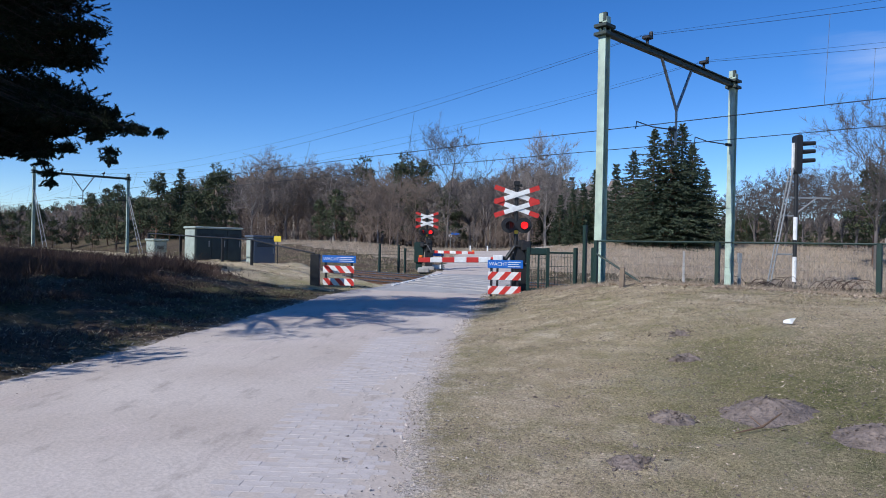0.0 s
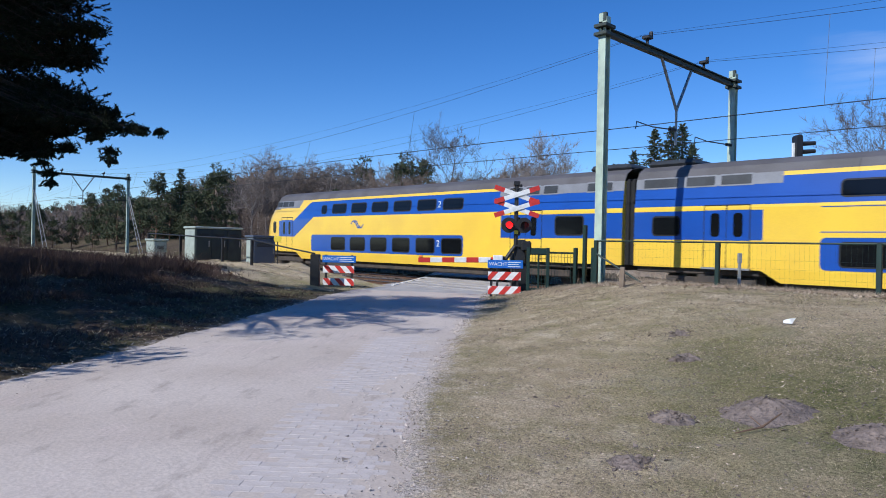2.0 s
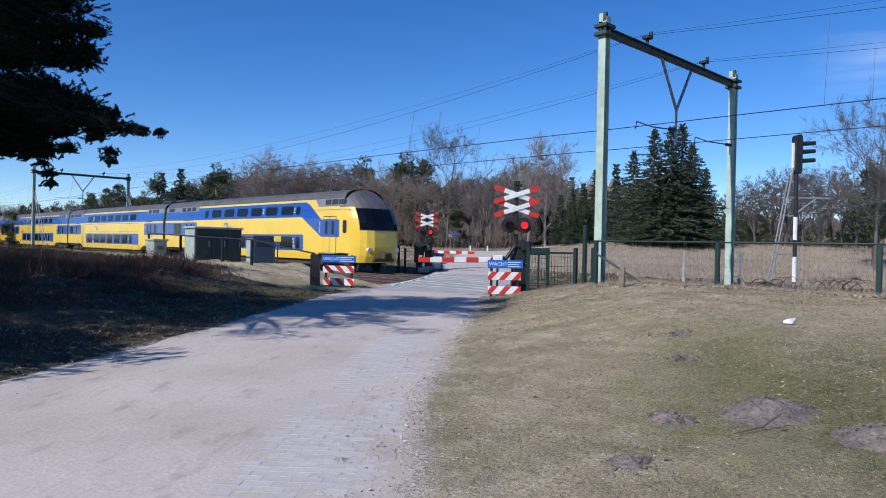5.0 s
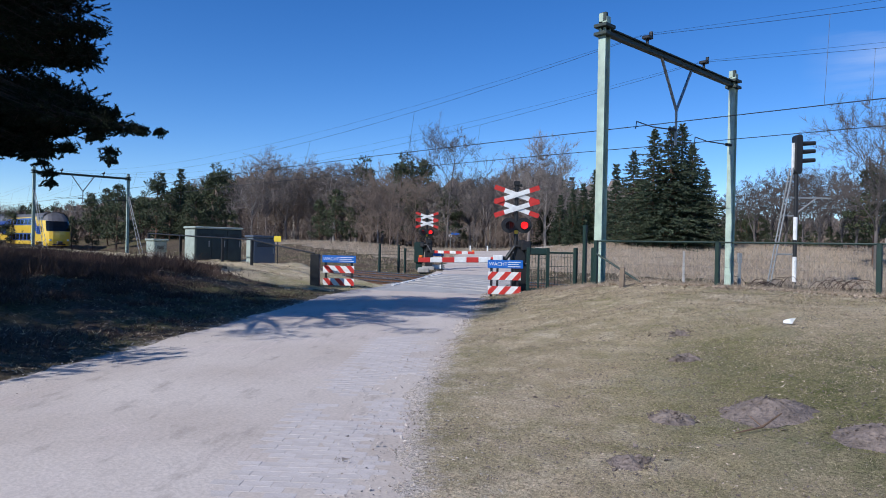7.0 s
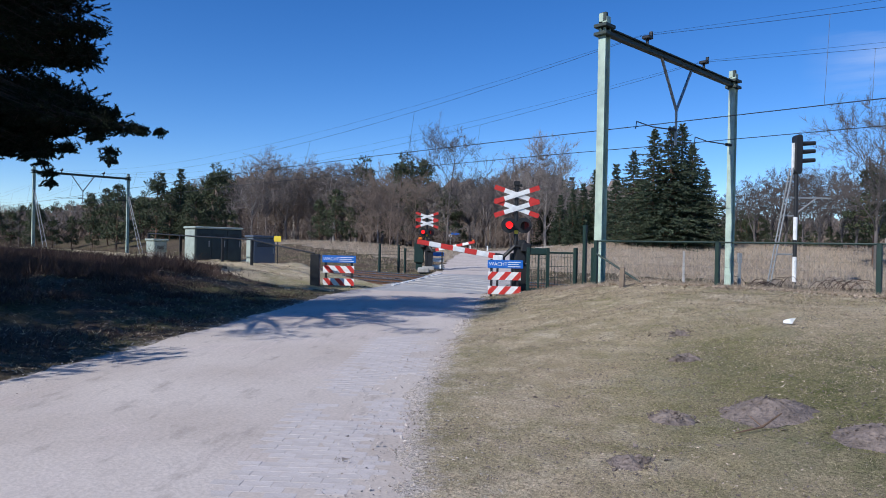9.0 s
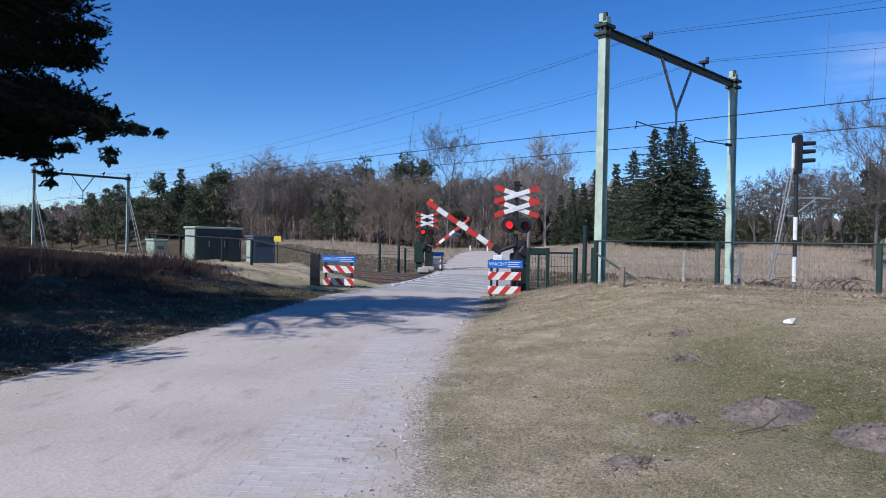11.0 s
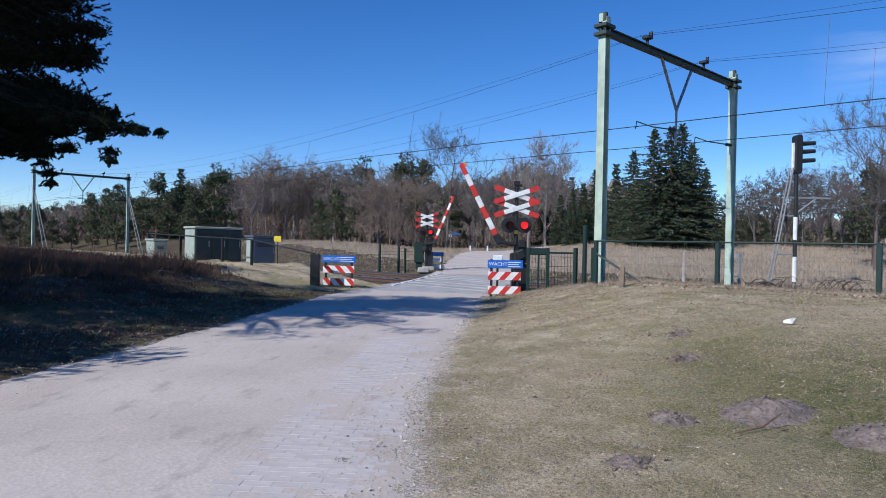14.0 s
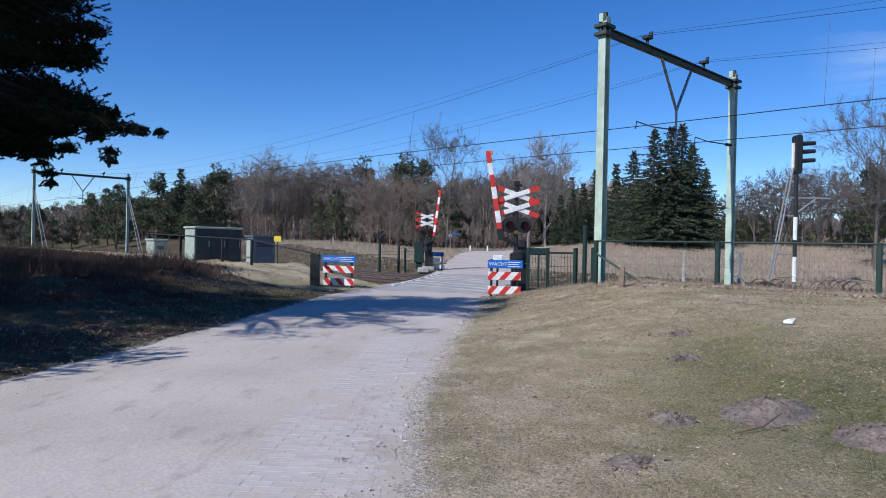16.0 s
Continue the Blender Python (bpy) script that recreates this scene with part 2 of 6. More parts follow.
def ground_material(name, a, b, c, s1, s2, fine, bump, dist):
    """Three colours of turf mixed at two sizes, with rough relief."""
    m = bpy.data.materials.new(name)
    m.use_nodes = True
    nt = m.node_tree
    p = nt.nodes["Principled BSDF"]
    p.inputs["Roughness"].default_value = 0.95
    p.inputs["Specular IOR Level"].default_value = 0.2
    g = nt.nodes.new("ShaderNodeNewGeometry")
    noises = []
    for s, d in ((s1, 5), (s2, 8), (fine, 6)):
        n = nt.nodes.new("ShaderNodeTexNoise")
        n.inputs["Scale"].default_value, n.inputs["Detail"].default_value = s, d
        n.inputs["Roughness"].default_value = 0.75
        nt.links.new(g.outputs["Position"], n.inputs["Vector"])
        noises.append(n)
    col = None
    for n, c0, c1, lo, hi in ((noises[0], a, b, 0.42, 0.62), (noises[1], None, c, 0.5, 0.68)):
        r = nt.nodes.new("ShaderNodeMapRange")
        r.inputs[1].default_value, r.inputs[2].default_value = lo, hi
        nt.links.new(n.outputs[0], r.inputs[0])
        mx = nt.nodes.new("ShaderNodeMix")
        mx.data_type = "RGBA"
        nt.links.new(r.outputs[0], mx.inputs[0])
        if col:
            nt.links.new(col, mx.inputs[6])
        else:
            mx.inputs[6].default_value = (*c0, 1)
        mx.inputs[7].default_value = (*c1, 1)
        col = mx.outputs[2]
    wet = nt.nodes.new("ShaderNodeAttribute")
    wet.attribute_name = "moss"
    lush = nt.nodes.new("ShaderNodeMath")
    lush.operation = "ADD"
    nt.links.new(wet.outputs["Fac"], lush.inputs[0])
    nt.links.new(noises[1].outputs[0], lush.inputs[1])
    ramp = nt.nodes.new("ShaderNodeMapRange")
    ramp.inputs[1].default_value, ramp.inputs[2].default_value = 0.72, 1.12
    nt.links.new(lush.outputs[0], ramp.inputs[0])
    gx = nt.nodes.new("ShaderNodeMix")
    gx.data_type = "RGBA"
    nt.links.new(ramp.outputs[0], gx.inputs[0])
    nt.links.new(col, gx.inputs[6])
    gx.inputs[7].default_value = (0.13, 0.13, 0.045, 1)
    col = gx.outputs[2]
    worn = nt.nodes.new("ShaderNodeAttribute")
    worn.attribute_name = "sand"
    grit = nt.nodes.new("ShaderNodeTexNoise")
    grit.inputs["Scale"].default_value, grit.inputs["Detail"].default_value = 5.0, 8
    grit.inputs["Roughness"].default_value = 0.75
    nt.links.new(g.outputs["Position"], grit.inputs["Vector"])
    both = nt.nodes.new("ShaderNodeMath")
    both.operation = "ADD"
    nt.links.new(worn.outputs["Fac"], both.inputs[0])
    nt.links.new(grit.outputs[0], both.inputs[1])
    edge = nt.nodes.new("ShaderNodeMapRange")
    edge.inputs[1].default_value, edge.inputs[2].default_value = 0.95, 1.2
    nt.links.new(both.outputs[0], edge.inputs[0])
    mx = nt.nodes.new("ShaderNodeMix")
    mx.data_type = "RGBA"
    nt.links.new(edge.outputs[0], mx.inputs[0])
    nt.links.new(col, mx.inputs[6])
    mx.inputs[7].default_value = (0.60, 0.52, 0.455, 1)
    col = mx.outputs[2]
    r = nt.nodes.new("ShaderNodeMapRange")
    r.inputs[1].default_value, r.inputs[2].default_value = 0.3, 0.7
    r.inputs[3].default_value, r.inputs[4].default_value = 0.3, 1.75
    nt.links.new(noises[2].outputs[0], r.inputs[0])
    mul = nt.nodes.new("ShaderNodeMix")
    mul.data_type, mul.blend_type = "RGBA", "MULTIPLY"
    mul.inputs[0].default_value = 1.0
    nt.links.new(col, mul.inputs[6])
    nt.links.new(r.outputs[0], mul.inputs[7])
    nt.links.new(mul.outputs[2], p.inputs["Base Color"])
    bp = nt.nodes.new("ShaderNodeBump")
    bp.inputs["Strength"].default_value, bp.inputs["Distance"].default_value = bump, dist
    nt.links.new(noises[2].outputs[0], bp.inputs["Height"])
    nt.links.new(bp.outputs[0], p.inputs["Normal"])
    return m


M_TURF = ground_material("dry trodden turf", (0.47, 0.375, 0.245), (0.255, 0.225, 0.105), (0.61, 0.51, 0.365), 0.42, 2.2, 38.0, 1.0, 0.035)
M_HEATHSOIL = ground_material("heath soil", (0.085, 0.058, 0.040), (0.078, 0.074, 0.030), (0.17, 0.125, 0.085), 0.5, 2.0, 18.0, 1.0, 0.05)
M_FIELD = ground_material("straw field", (0.36, 0.29, 0.215), (0.28, 0.22, 0.165), (0.42, 0.35, 0.265), 0.08, 0.6, 12.0, 1.0, 0.08)
M_FLOOR = ground_material("forest floor", (0.15, 0.11, 0.075), (0.10, 0.09, 0.05), (0.19, 0.14, 0.10), 0.05, 0.4, 6.0, 0.8, 0.1)


# ---- mesh tools ----
class Shape:
    """Gathers faces for one mesh."""

    def __init__(self):
        self.v, self.f, self.m = [], [], []

    def add(self, verts, faces, mi=0):
        n = len(self.v)
        self.v += [tuple(q) for q in verts]
        self.f += [tuple(i + n for i in q) for q in faces]
        self.m += [mi] * len(faces)
        return self

    def box(self, lo, hi, c=0.0, m=None, mi=0):
        """A box between two corners with chamfered edges."""
        lo, hi = Vector(lo), Vector(hi)
        c = min(c, *[(hi[i] - lo[i]) * 0.45 for i in range(3)])
        vs, fs = [], []
        if c <= 0:
            for i in range(8):
                vs.append(Vector([(lo, hi)[(i >> k) & 1][k] for k in range(3)]))
            fs = [(0, 2, 3, 1), (4, 5, 7, 6), (0, 1, 5, 4), (2, 6, 7, 3), (0, 4, 6, 2), (1, 3, 7, 5)]
        else:
            idx = {}
            for i in range(8):
                for k in range(3):
                    q = Vector([(lo, hi)[(i >> j) & 1][j] for j in range(3)])
                    for j in range(3):
                        if j != k:
                            q[j] += c if not (i >> j) & 1 else -c
                    idx[i, k] = len(vs)
                    vs.append(q)
            for k in range(3):
                a, b = (k + 1) % 3, (k + 2) % 3
                for s in (0, 1):
                    base = s << k
                    ring = [base, base | 1 << a, base | 1 << a | 1 << b, base | 1 << b]
                    fs.append(tuple(idx[i, k] for i in (ring if s else ring[::-1])))
                for sa in (0, 1):
                    for sb in (0, 1):
                        i0 = sa << a | sb << b
                        i1 = i0 | 1 << k
                        q = (idx[i0, a], idx[i1, a], idx[i1, b], idx[i0, b])
                        fs.append(q if sa == sb else q[::-1])
            for i in range(8):
                q = (idx[i, 0], idx[i, 1], idx[i, 2])
                fs.append(q if bin(i).count("1") % 2 else q[::-1])
        if m:
            vs = [m @ q for q in vs]
        return self.add(vs, fs, mi)

    def tube(self, pts, radii, n=8, caps=True, mi=0):
        """A round bar through the points."""
        pts = [Vector(q) for q in pts]
        if not isinstance(radii, (list, tuple)):
            radii = [radii] * len(pts)
        vs, fs = [], []
        for i, q in enumerate(pts):
            d = (pts[min(i + 1, len(pts) - 1)] - pts[max(i - 1, 0)]).normalized()
            a = d.cross(Vector((0, 0, 1)) if abs(d.z) < 0.9 else Vector((1, 0, 0))).normalized()
            b = d.cross(a)
            for k in range(n):
                w = 2 * math.pi * k / n
                vs.append(q + (a * math.cos(w) + b * math.sin(w)) * radii[i])
        for i in range(len(pts) - 1):
            for k in range(n):
                k2 = (k + 1) % n
                fs.append((i * n + k, i * n + k2, (i + 1) * n + k2, (i + 1) * n + k))
        if caps:
            fs.append(tuple(range(n))[::-1])
            fs.append(tuple((len(pts) - 1) * n + k for k in range(n)))
        return self.add(vs, fs, mi)

    def prism(self, poly, depth, m=None, mi=0):
        """A flat outline (x, z) given thickness along y."""
        n = len(poly)
        vs = [Vector((x, 0, z)) for x, z in poly] + [Vector((x, depth, z)) for x, z in poly]
        if m:
            vs = [m @ q for q in vs]
        fs = [tuple(range(n)), tuple(range(n, 2 * n))[::-1]]
        fs += [(i, i + n, (i + 1) % n + n, (i + 1) % n) for i in range(n)]
        return self.add(vs, fs, mi)

    def rows(self, rows, closed=False, ends=False, pick=None):
        """A skin over rows of points, all of one length."""
        n, base = len(rows[0]), len(self.v)
        for row in rows:
            self.v += [tuple(q) for q in row]
        for i in range(len(rows) - 1):
            for k in range(n if closed else n - 1):
                k2 = (k + 1) % n
                self.f.append((base + i * n + k, base + i * n + k2, base + (i + 1) * n + k2, base + (i + 1) * n + k))
                self.m.append(pick(i, k) if pick else 0)
        if ends:
            self.f += [tuple(base + k for k in range(n))[::-1], tuple(base + (len(rows) - 1) * n + k for k in range(n))]
            self.m += [0, 0]
        return self

    def mesh(self, name, mats, smooth=False):
        me = bpy.data.meshes.new(name)
        me.from_pydata(self.v, [], self.f)
        for q in mats if isinstance(mats, (list, tuple)) else [mats]:
            me.materials.append(q)
        me.polygons.foreach_set("material_index", self.m)
        if smooth:
            me.polygons.foreach_set("use_smooth", [True] * len(self.f))
        me.update()
        return me


def thing(name, label, category, m=None, group="", kind=""):
    """An Empty that parents the parts of one thing."""
    ob = new(name)
    ob.empty_display_size = 0.2
    if m is not None:
        ob.matrix_world = m
    return tagged(ob, label, category, group, kind)


def part(name, shape, mats, parent, label="", m=None, smooth=False):
    ob = new(name, shape.mesh(name, mats, smooth) if isinstance(shape, Shape) else shape)
    ob.parent = parent
    if m is not None:
        ob.matrix_basis = m
    return tagged(ob, label)


def solid(name, shape, mats, label, category, m=None, group="", kind="", smooth=False):
    """A thing that is one mesh."""
    ob = new(name, shape.mesh(name, mats, smooth))
    if m is not None:
        ob.matrix_world = m
    return tagged(ob, label, category, group, kind)


def glyph(text, size, depth=0.004):
    """A mesh of built-in lettering, standing in the x-z plane and facing -y."""
    c = bpy.data.curves.new("lettering", "FONT")
    c.body, c.size, c.extrude, c.align_x, c.align_y = text, size, depth, "CENTER", "CENTER"
    ob = new("lettering", c)
    me = bpy.data.meshes.new_from_object(ob.evaluated_get(bpy.context.evaluated_depsgraph_get()))
    bpy.data.objects.remove(ob)
    me.transform(Matrix.Rotation(radians(90), 4, "X"))
    me.materials.clear()
    me.materials.append(M_WHITE)
    return me


def sm(x):
    x = min(1.0, max(0.0, x))
    return x * x * (3 - 2 * x)


def at(lateral, depth, z=0.0):
    """A place by its distance along and across the line of sight."""
    return Vector((AHEAD.x, AHEAD.y, 0)).normalized() * depth + SIDE * lateral + Vector((0, 0, z))


# ---- ground, road, track bed ----
ROAD = [(30, -36, 2.6), (6, -10.6, 2.6), (-1.2, -3.0, 2.45), (-4.35, 0.45, 2.3), (-7.0, 3.2, 2.15), (-11.3, 8.25, 2.1), (-16.0, 13.8, 2.2),
        (-18.5, 17.3, 1.9), (-21.7, 22.0, 1.75), (-28.1, 30.0, 2.1), (-36.0, 38.5, 2.2), (-46.5, 52.0, 2.6), (-55.0, 68.0, 3.0), (-57.0, 90.0, 3.0), (-48.0, 125.0, 3.0), (-20.0, 190.0, 3.0)]


def spline(rows, n=10):
    out = []
    for i in range(len(rows) - 1):
        p = [Vector(rows[max(0, min(len(rows) - 1, j))]) for j in (i - 1, i, i + 1, i + 2)]
        for k in range(n):
            t = k / n
            out.append(0.5 * (2 * p[1] + (p[2] - p[0]) * t + (2 * p[0] - 5 * p[1] + 4 * p[2] - p[3]) * t * t
                              + (3 * p[1] - p[0] - 3 * p[2] + p[3]) * t ** 3))
    return out + [Vector(rows[-1])]


ROADLINE = spline(ROAD, 12)
RL = np.array([tuple(q) for q in ROADLINE])


def road_offset(x, y):
    """How far a place lies outside the road's edge, and on which side (1: the side with the gate)."""
    d2 = (RL[:, 0] - x) ** 2 + (RL[:, 1] - y) ** 2
    i = int(np.argmin(d2))
    i = min(max(i, 0), len(RL) - 2)
    best = None
    for j in (max(0, i - 1), i):
        ax, ay, bx, by = RL[j, 0], RL[j, 1], RL[j + 1, 0], RL[j + 1, 1]
        dx, dy = bx - ax, by - ay
        t = max(0, min(1, ((x - ax) * dx + (y - ay) * dy) / (dx * dx + dy * dy)))
        ex, ey = x - ax - t * dx, y - ay - t * dy
        d = math.hypot(ex, ey)
        if best is None or d < best[0]:
            best = (d, 1 if dx * ey - dy * ex < 0 else -1, RL[j, 2] * (1 - t) + RL[j + 1, 2] * t)
    return best[0] - best[2], best[1]


def rise(x, y):
    """The gentle slope of the field beyond the tracks."""
    d = x * AHEAD.x + y * AHEAD.y
    if y < 26 or d < 34:
        return 0.0
    l = x * SIDE.x + y * SIDE.y
    return sm((d - 34) / 42) * sm((y - 26) / 10) * (1.0 + 0.6 * sm((-l - 2) / 10) + 1.1 * sm((l - 6) / 14))


def land(x, y):
    """The height of the turf, without the road's trough."""
    s, side = road_offset(x, y)
    s = max(0.0, s)
    near = 1 - sm((y - 16.3) / 1.3)
    if side > 0:
        h = 0.74 * sm((s + 0.3) / 5.2) * sm((y - 2.0) / 12.0) * near
    else:
        h = 0.62 * sm((s + 0.2) / 6.0) * near * sm((y + 8) / 8)
    h += -0.34 * sm((y - 16.6) / 1.2) * (1 - sm((y - 26.5) / 2.5)) * sm(s / 0.6)
    if side < 0 and y < 17:
        h += sm((s - 0.3) / 1.5) * near * (0.13 * noise.noise((x * 0.55, y * 0.55, 3.0)) + 0.10 * noise.noise((x * 1.5, y * 1.5, 6.0)))
    h += rise(x, y)
    h += 0.035 * noise.noise((x * 0.9, y * 0.9, 0.0)) + 0.02 * noise.noise((x * 3.1, y * 3.1, 5.0))
    return h


def ground_z(x, y):
    s, side = road_offset(x, y)
    h = land(x, y)
    wob = 0.10 * noise.noise((x * 1.3, y * 1.3, 8.0)) + 0.10 * noise.noise((x * 4.0, y * 4.0, 2.0))
    k = sm((s + wob + 0.5) / 0.9)
    return h * k + (1 - k) * (rise(x, y) - 0.07) + 0.012 * k


def ground():
    sh = Shape()
    mid = math.atan2(AHEAD.y, AHEAD.x)
    angles, a = [], 0.0
    while a < 360:
        angles.append(a)
        off = abs((a + 180) % 360 - 180)
        a += 0.45 if off < 40 else (1.5 if off < 60 else 6.0)
    radii, r = [], 1.2
    while r < 4200:
        radii.append(r)
        r *= 1.022 if r < 70 else (1.05 if r < 400 else 1.3)
    radii.append(4300)
    na = len(angles)
    vs = [(0, 0, ground_z(0, 0))]
    for r in radii:
        for a in angles:
            w = mid + radians(a)
            x, y = r * math.cos(w), r * math.sin(w)
            vs.append((x, y, ground_z(x, y) if r < 400 else 1.6))
    fs, ms = [], []

    def zone(x, y):
        wob = 1.2 * noise.noise((x * 0.5, y * 0.5, 1.0))
        if 17 + wob * 0.3 < y < 35 + 2.5 * wob:
            return 1
        if y > 17 + wob * 0.3:
            return 2 if math.hypot(x, y) < 78 + 8 * wob else 3
        if x > 60 or x < -110 or y < -25:
            return 3
        s, side = road_offset(x, y)
        if side < 0 and not (x < -18.5 and y > 10.9 + wob):
            return 1
        return 0

    for k in range(na):
        fs.append((0, 1 + k, 1 + (k + 1) % na))
        ms.append(0)
    for i in range(len(radii) - 1):
        for k in range(na):
            a, b = 1 + i * na + k, 1 + i * na + (k + 1) % na
            fs.append((a, a + na, b + na, b))
            ms.append(zone(vs[a][0], vs[a][1]))
    sh.v, sh.f, sh.m = vs, fs, ms
    ob = solid("ground", sh, [M_TURF, M_HEATHSOIL, M_FIELD, M_FLOOR], "dry winter turf, dark heath soil and pale straw field", "ground", kind="structure", smooth=True)
    sand = ob.data.attributes.new("sand", "FLOAT", "POINT")
    worn = []
    for x, y, z in vs:
        if math.hypot(x, y) > 200:
            worn.append(0.0)
            continue
        s, side = road_offset(x, y)
        worn.append((0.85 if side > 0 else 0.66) * (1 - sm((s + 0.1) / (1.1 if side > 0 else 0.8))))
    sand.data.foreach_set("value", worn)
    green = ob.data.attributes.new("moss", "FLOAT", "POINT")
    moss = []
    for x, y, z in vs:
        l, d = x * SIDE.x + y * SIDE.y, x * AHEAD.x + y * AHEAD.y
        moss.append(0.55 * sm((l - 0.3) / 3.5) * (1 - sm((d - 5.5) / 9)) if y < 15 and d < 20 else 0.0)
        if 4 < y < 14 and l < 0:
            s, side = road_offset(x, y)
            if side < 0 and s < 4:
                moss[-1] = 0.34 * sm(s / 0.8) * (1 - sm((s - 1.5) / 2.5))
    green.data.foreach_set("value", moss)


def road():
    sh = Shape()
    prev = None
    for i, q in enumerate(ROADLINE):
        a, b = ROADLINE[max(0, i - 1)], ROADLINE[min(len(ROADLINE) - 1, i + 1)]
        d = Vector((b.x - a.x, b.y - a.y, 0)).normalized()
        nrm = Vector((-d.y, d.x, 0))
        row = []
        for k in range(-6, 7):
            u = k / 6 * (q.z + 0.5)
            x, y = q.x + nrm.x * u, q.y + nrm.y * u
            z = 0.012 - 0.02 * (k / 6) ** 2 + 0.012 * noise.noise((x * 0.8, y * 0.8, 4.0)) + rise(x, y)
            row.append((x, y, z))
        if prev:
            n = 13
            sh.add(prev + row, [(k, k + 1, k + 1 + n, k + n) for k in range(n - 1)], 1 if 15.6 < q.y < 27.5 else 0)
        prev = row
    solid("road", sh, [M_ROAD, M_ASPHALT], "pale sandy road with a grey asphalt crossing deck", "road", kind="structure", smooth=True)


ground()
road()


def track(y, name):
    tr = thing(name, "railway track with rusty rails on brown ballast", "railway track", kind="structure")
    bed = Shape()
    for x0, x1 in ((-320, -26.0), (-16.6, 120)):
        prev, x = None, x0
        while x <= x1 + 0.01:
            row = []
            for k, (dy, z) in enumerate(((-2.1, -0.42), (-1.75, -0.20), (-1.0, -0.15), (0, -0.16), (1.0, -0.15), (1.75, -0.20), (2.1, -0.42))):
                row.append((x, y + dy, z + 0.03 * noise.noise((x * 2.0, dy * 3.0, y))))
            if prev:
                bed.add(prev + row, [(j, j + 1, j + 8, j + 7) for j in range(6)])
            prev = row
            x += 0.6 if -60 < x < 10 else 4.0
    part("ballast", bed, M_BALLAST, tr)
    stones = Shape()
    rng = random.Random(int(y * 10))
    for _ in range(5200):
        x = rng.uniform(-46, -24.5) if rng.random() < 0.75 else rng.uniform(-16.5, 0)
        dy = rng.uniform(-1.9, 1.9)
        s = rng.uniform(0.02, 0.045)
        z = -0.15 - 0.05 * sm((abs(dy) - 1) / 0.75)
        c = Vector((x, y + dy, z))
        vs = [c + Vector((rng.uniform(-s, s), rng.uniform(-s, s), rng.uniform(-s * 0.2, s * 1.2))) for _ in range(4)]
        stones.add(vs, [(0, 1, 2), (0, 3, 1), (1, 3, 2), (0, 2, 3)])
    st = part("ballast_stones", stones, M_BALLAST, tr)
    st["kind"] = "stuff"
    for side in (-0.7525, 0.7525):
        r = Shape()
        r.box((-320, y + side - 0.036, -0.045), (120, y + side + 0.036, -0.004), 0.008, mi=0)
        r.box((-320, y + side - 0.010, -0.13), (120, y + side + 0.010, -0.045), 0.0, mi=1)
        r.box((-320, y + side - 0.07, -0.16), (120, y + side + 0.07, -0.13), 0.0, mi=1)
        r.box((-320, y + side - 0.030, -0.006), (120, y + side + 0.030, 0.0), 0.002, mi=0)
        part("rail", r, [M_RAILTOP, M_RAIL], tr)
    sl = Shape().box((-0.13, -1.3, -0.23), (0.13, 1.3, -0.115), 0.015)
    me = sl.mesh("sleeper", M_SLEEPER)
    x = -64.0
    while x < 6:
        if not -26.3 < x < -16.4:
            ob = part("sleeper", me, None, tr)
            ob.location = (x, y, 0)
        x += 0.62


track(19.2, "railway_track_near")
track(23.5, "railway_track_far")


def crossing():
    """White edge dashes and concrete strips along the rails."""
    for i in range(7):
        a = Vector((-20.2, 16.7, 0)).lerp(Vector((-27.6, 26.4, 0)), (i + 0.06) / 7)
        b = Vector((-20.2, 16.7, 0)).lerp(Vector((-27.6, 26.4, 0)), (i + 0.94) / 7)
        d = (b - a).normalized()
        n = Vector((-d.y, d.x, 0)) * 0.05
        z = Vector((0, 0, 0.03))
        s = Shape().add([a - n + z, b - n + z, b + n + z, a + n + z, a - n, b - n, b + n, a + n],
                        [(0, 1, 2, 3), (0, 4, 5, 1), (1, 5, 6, 2), (2, 6, 7, 3), (3, 7, 4, 0)])
        solid("edge_marking", s, M_WHITE, "worn white painted edge dash on the crossing", "road marking", group="edge dashes", kind="structure")
    for y in (18.05, 19.2, 20.35, 22.35, 23.5, 24.65):
        s = Shape()
        lo = -13.9 - (y - 18.0) * 0.763
        skew = Matrix(((1, -0.763, 0, 0.763 * y), (0, 1, 0, 0), (0, 0, 1, 0), (0, 0, 0, 1)))
        for k in range(7):
            s.box((lo - 7.2 + k * 0.8 + 0.002, y - 0.33, -0.08), (lo - 7.2 + k * 0.8 + 0.798, y + 0.33, 0.026), 0.003, skew)
        solid("crossing_slab", s, M_ASPHALT, "grey crossing deck slabs beside the rails", "crossing slab", group="crossing slabs", kind="structure")


crossing()


# ---- train ----
CAR = 26.65
TRAIN_Y = 23.5


def half_width(z):
    """Half the coach's width at a height."""
    for (z0, w0), (z1, w1) in zip(PROFILE, PROFILE[1:]):
        if z <= z1:
            return w0 + (w1 - w0) * max(0.0, (z - z0) / (z1 - z0))
    return 0.0


PROFILE = [(0.55, 1.47), (1.0, 1.51), (3.0, 1.51), (4.10, 1.37), (4.38, 1.20), (4.56, 0.88), (4.64, 0.45), (4.67, 0.0)]


def clip_z(poly, z, keep_low):
    out = []
    for (x0, z0), (x1, z1) in zip(poly, poly[1:] + poly[:1]):
        a, b = (z0 <= z, z1 <= z) if keep_low else (z0 >= z, z1 >= z)
        if a:
            out.append((x0, z0))
        if a != b:
            t = (z - z0) / (z1 - z0)
            out.append((x0 + (x1 - x0) * t, z))
    return out


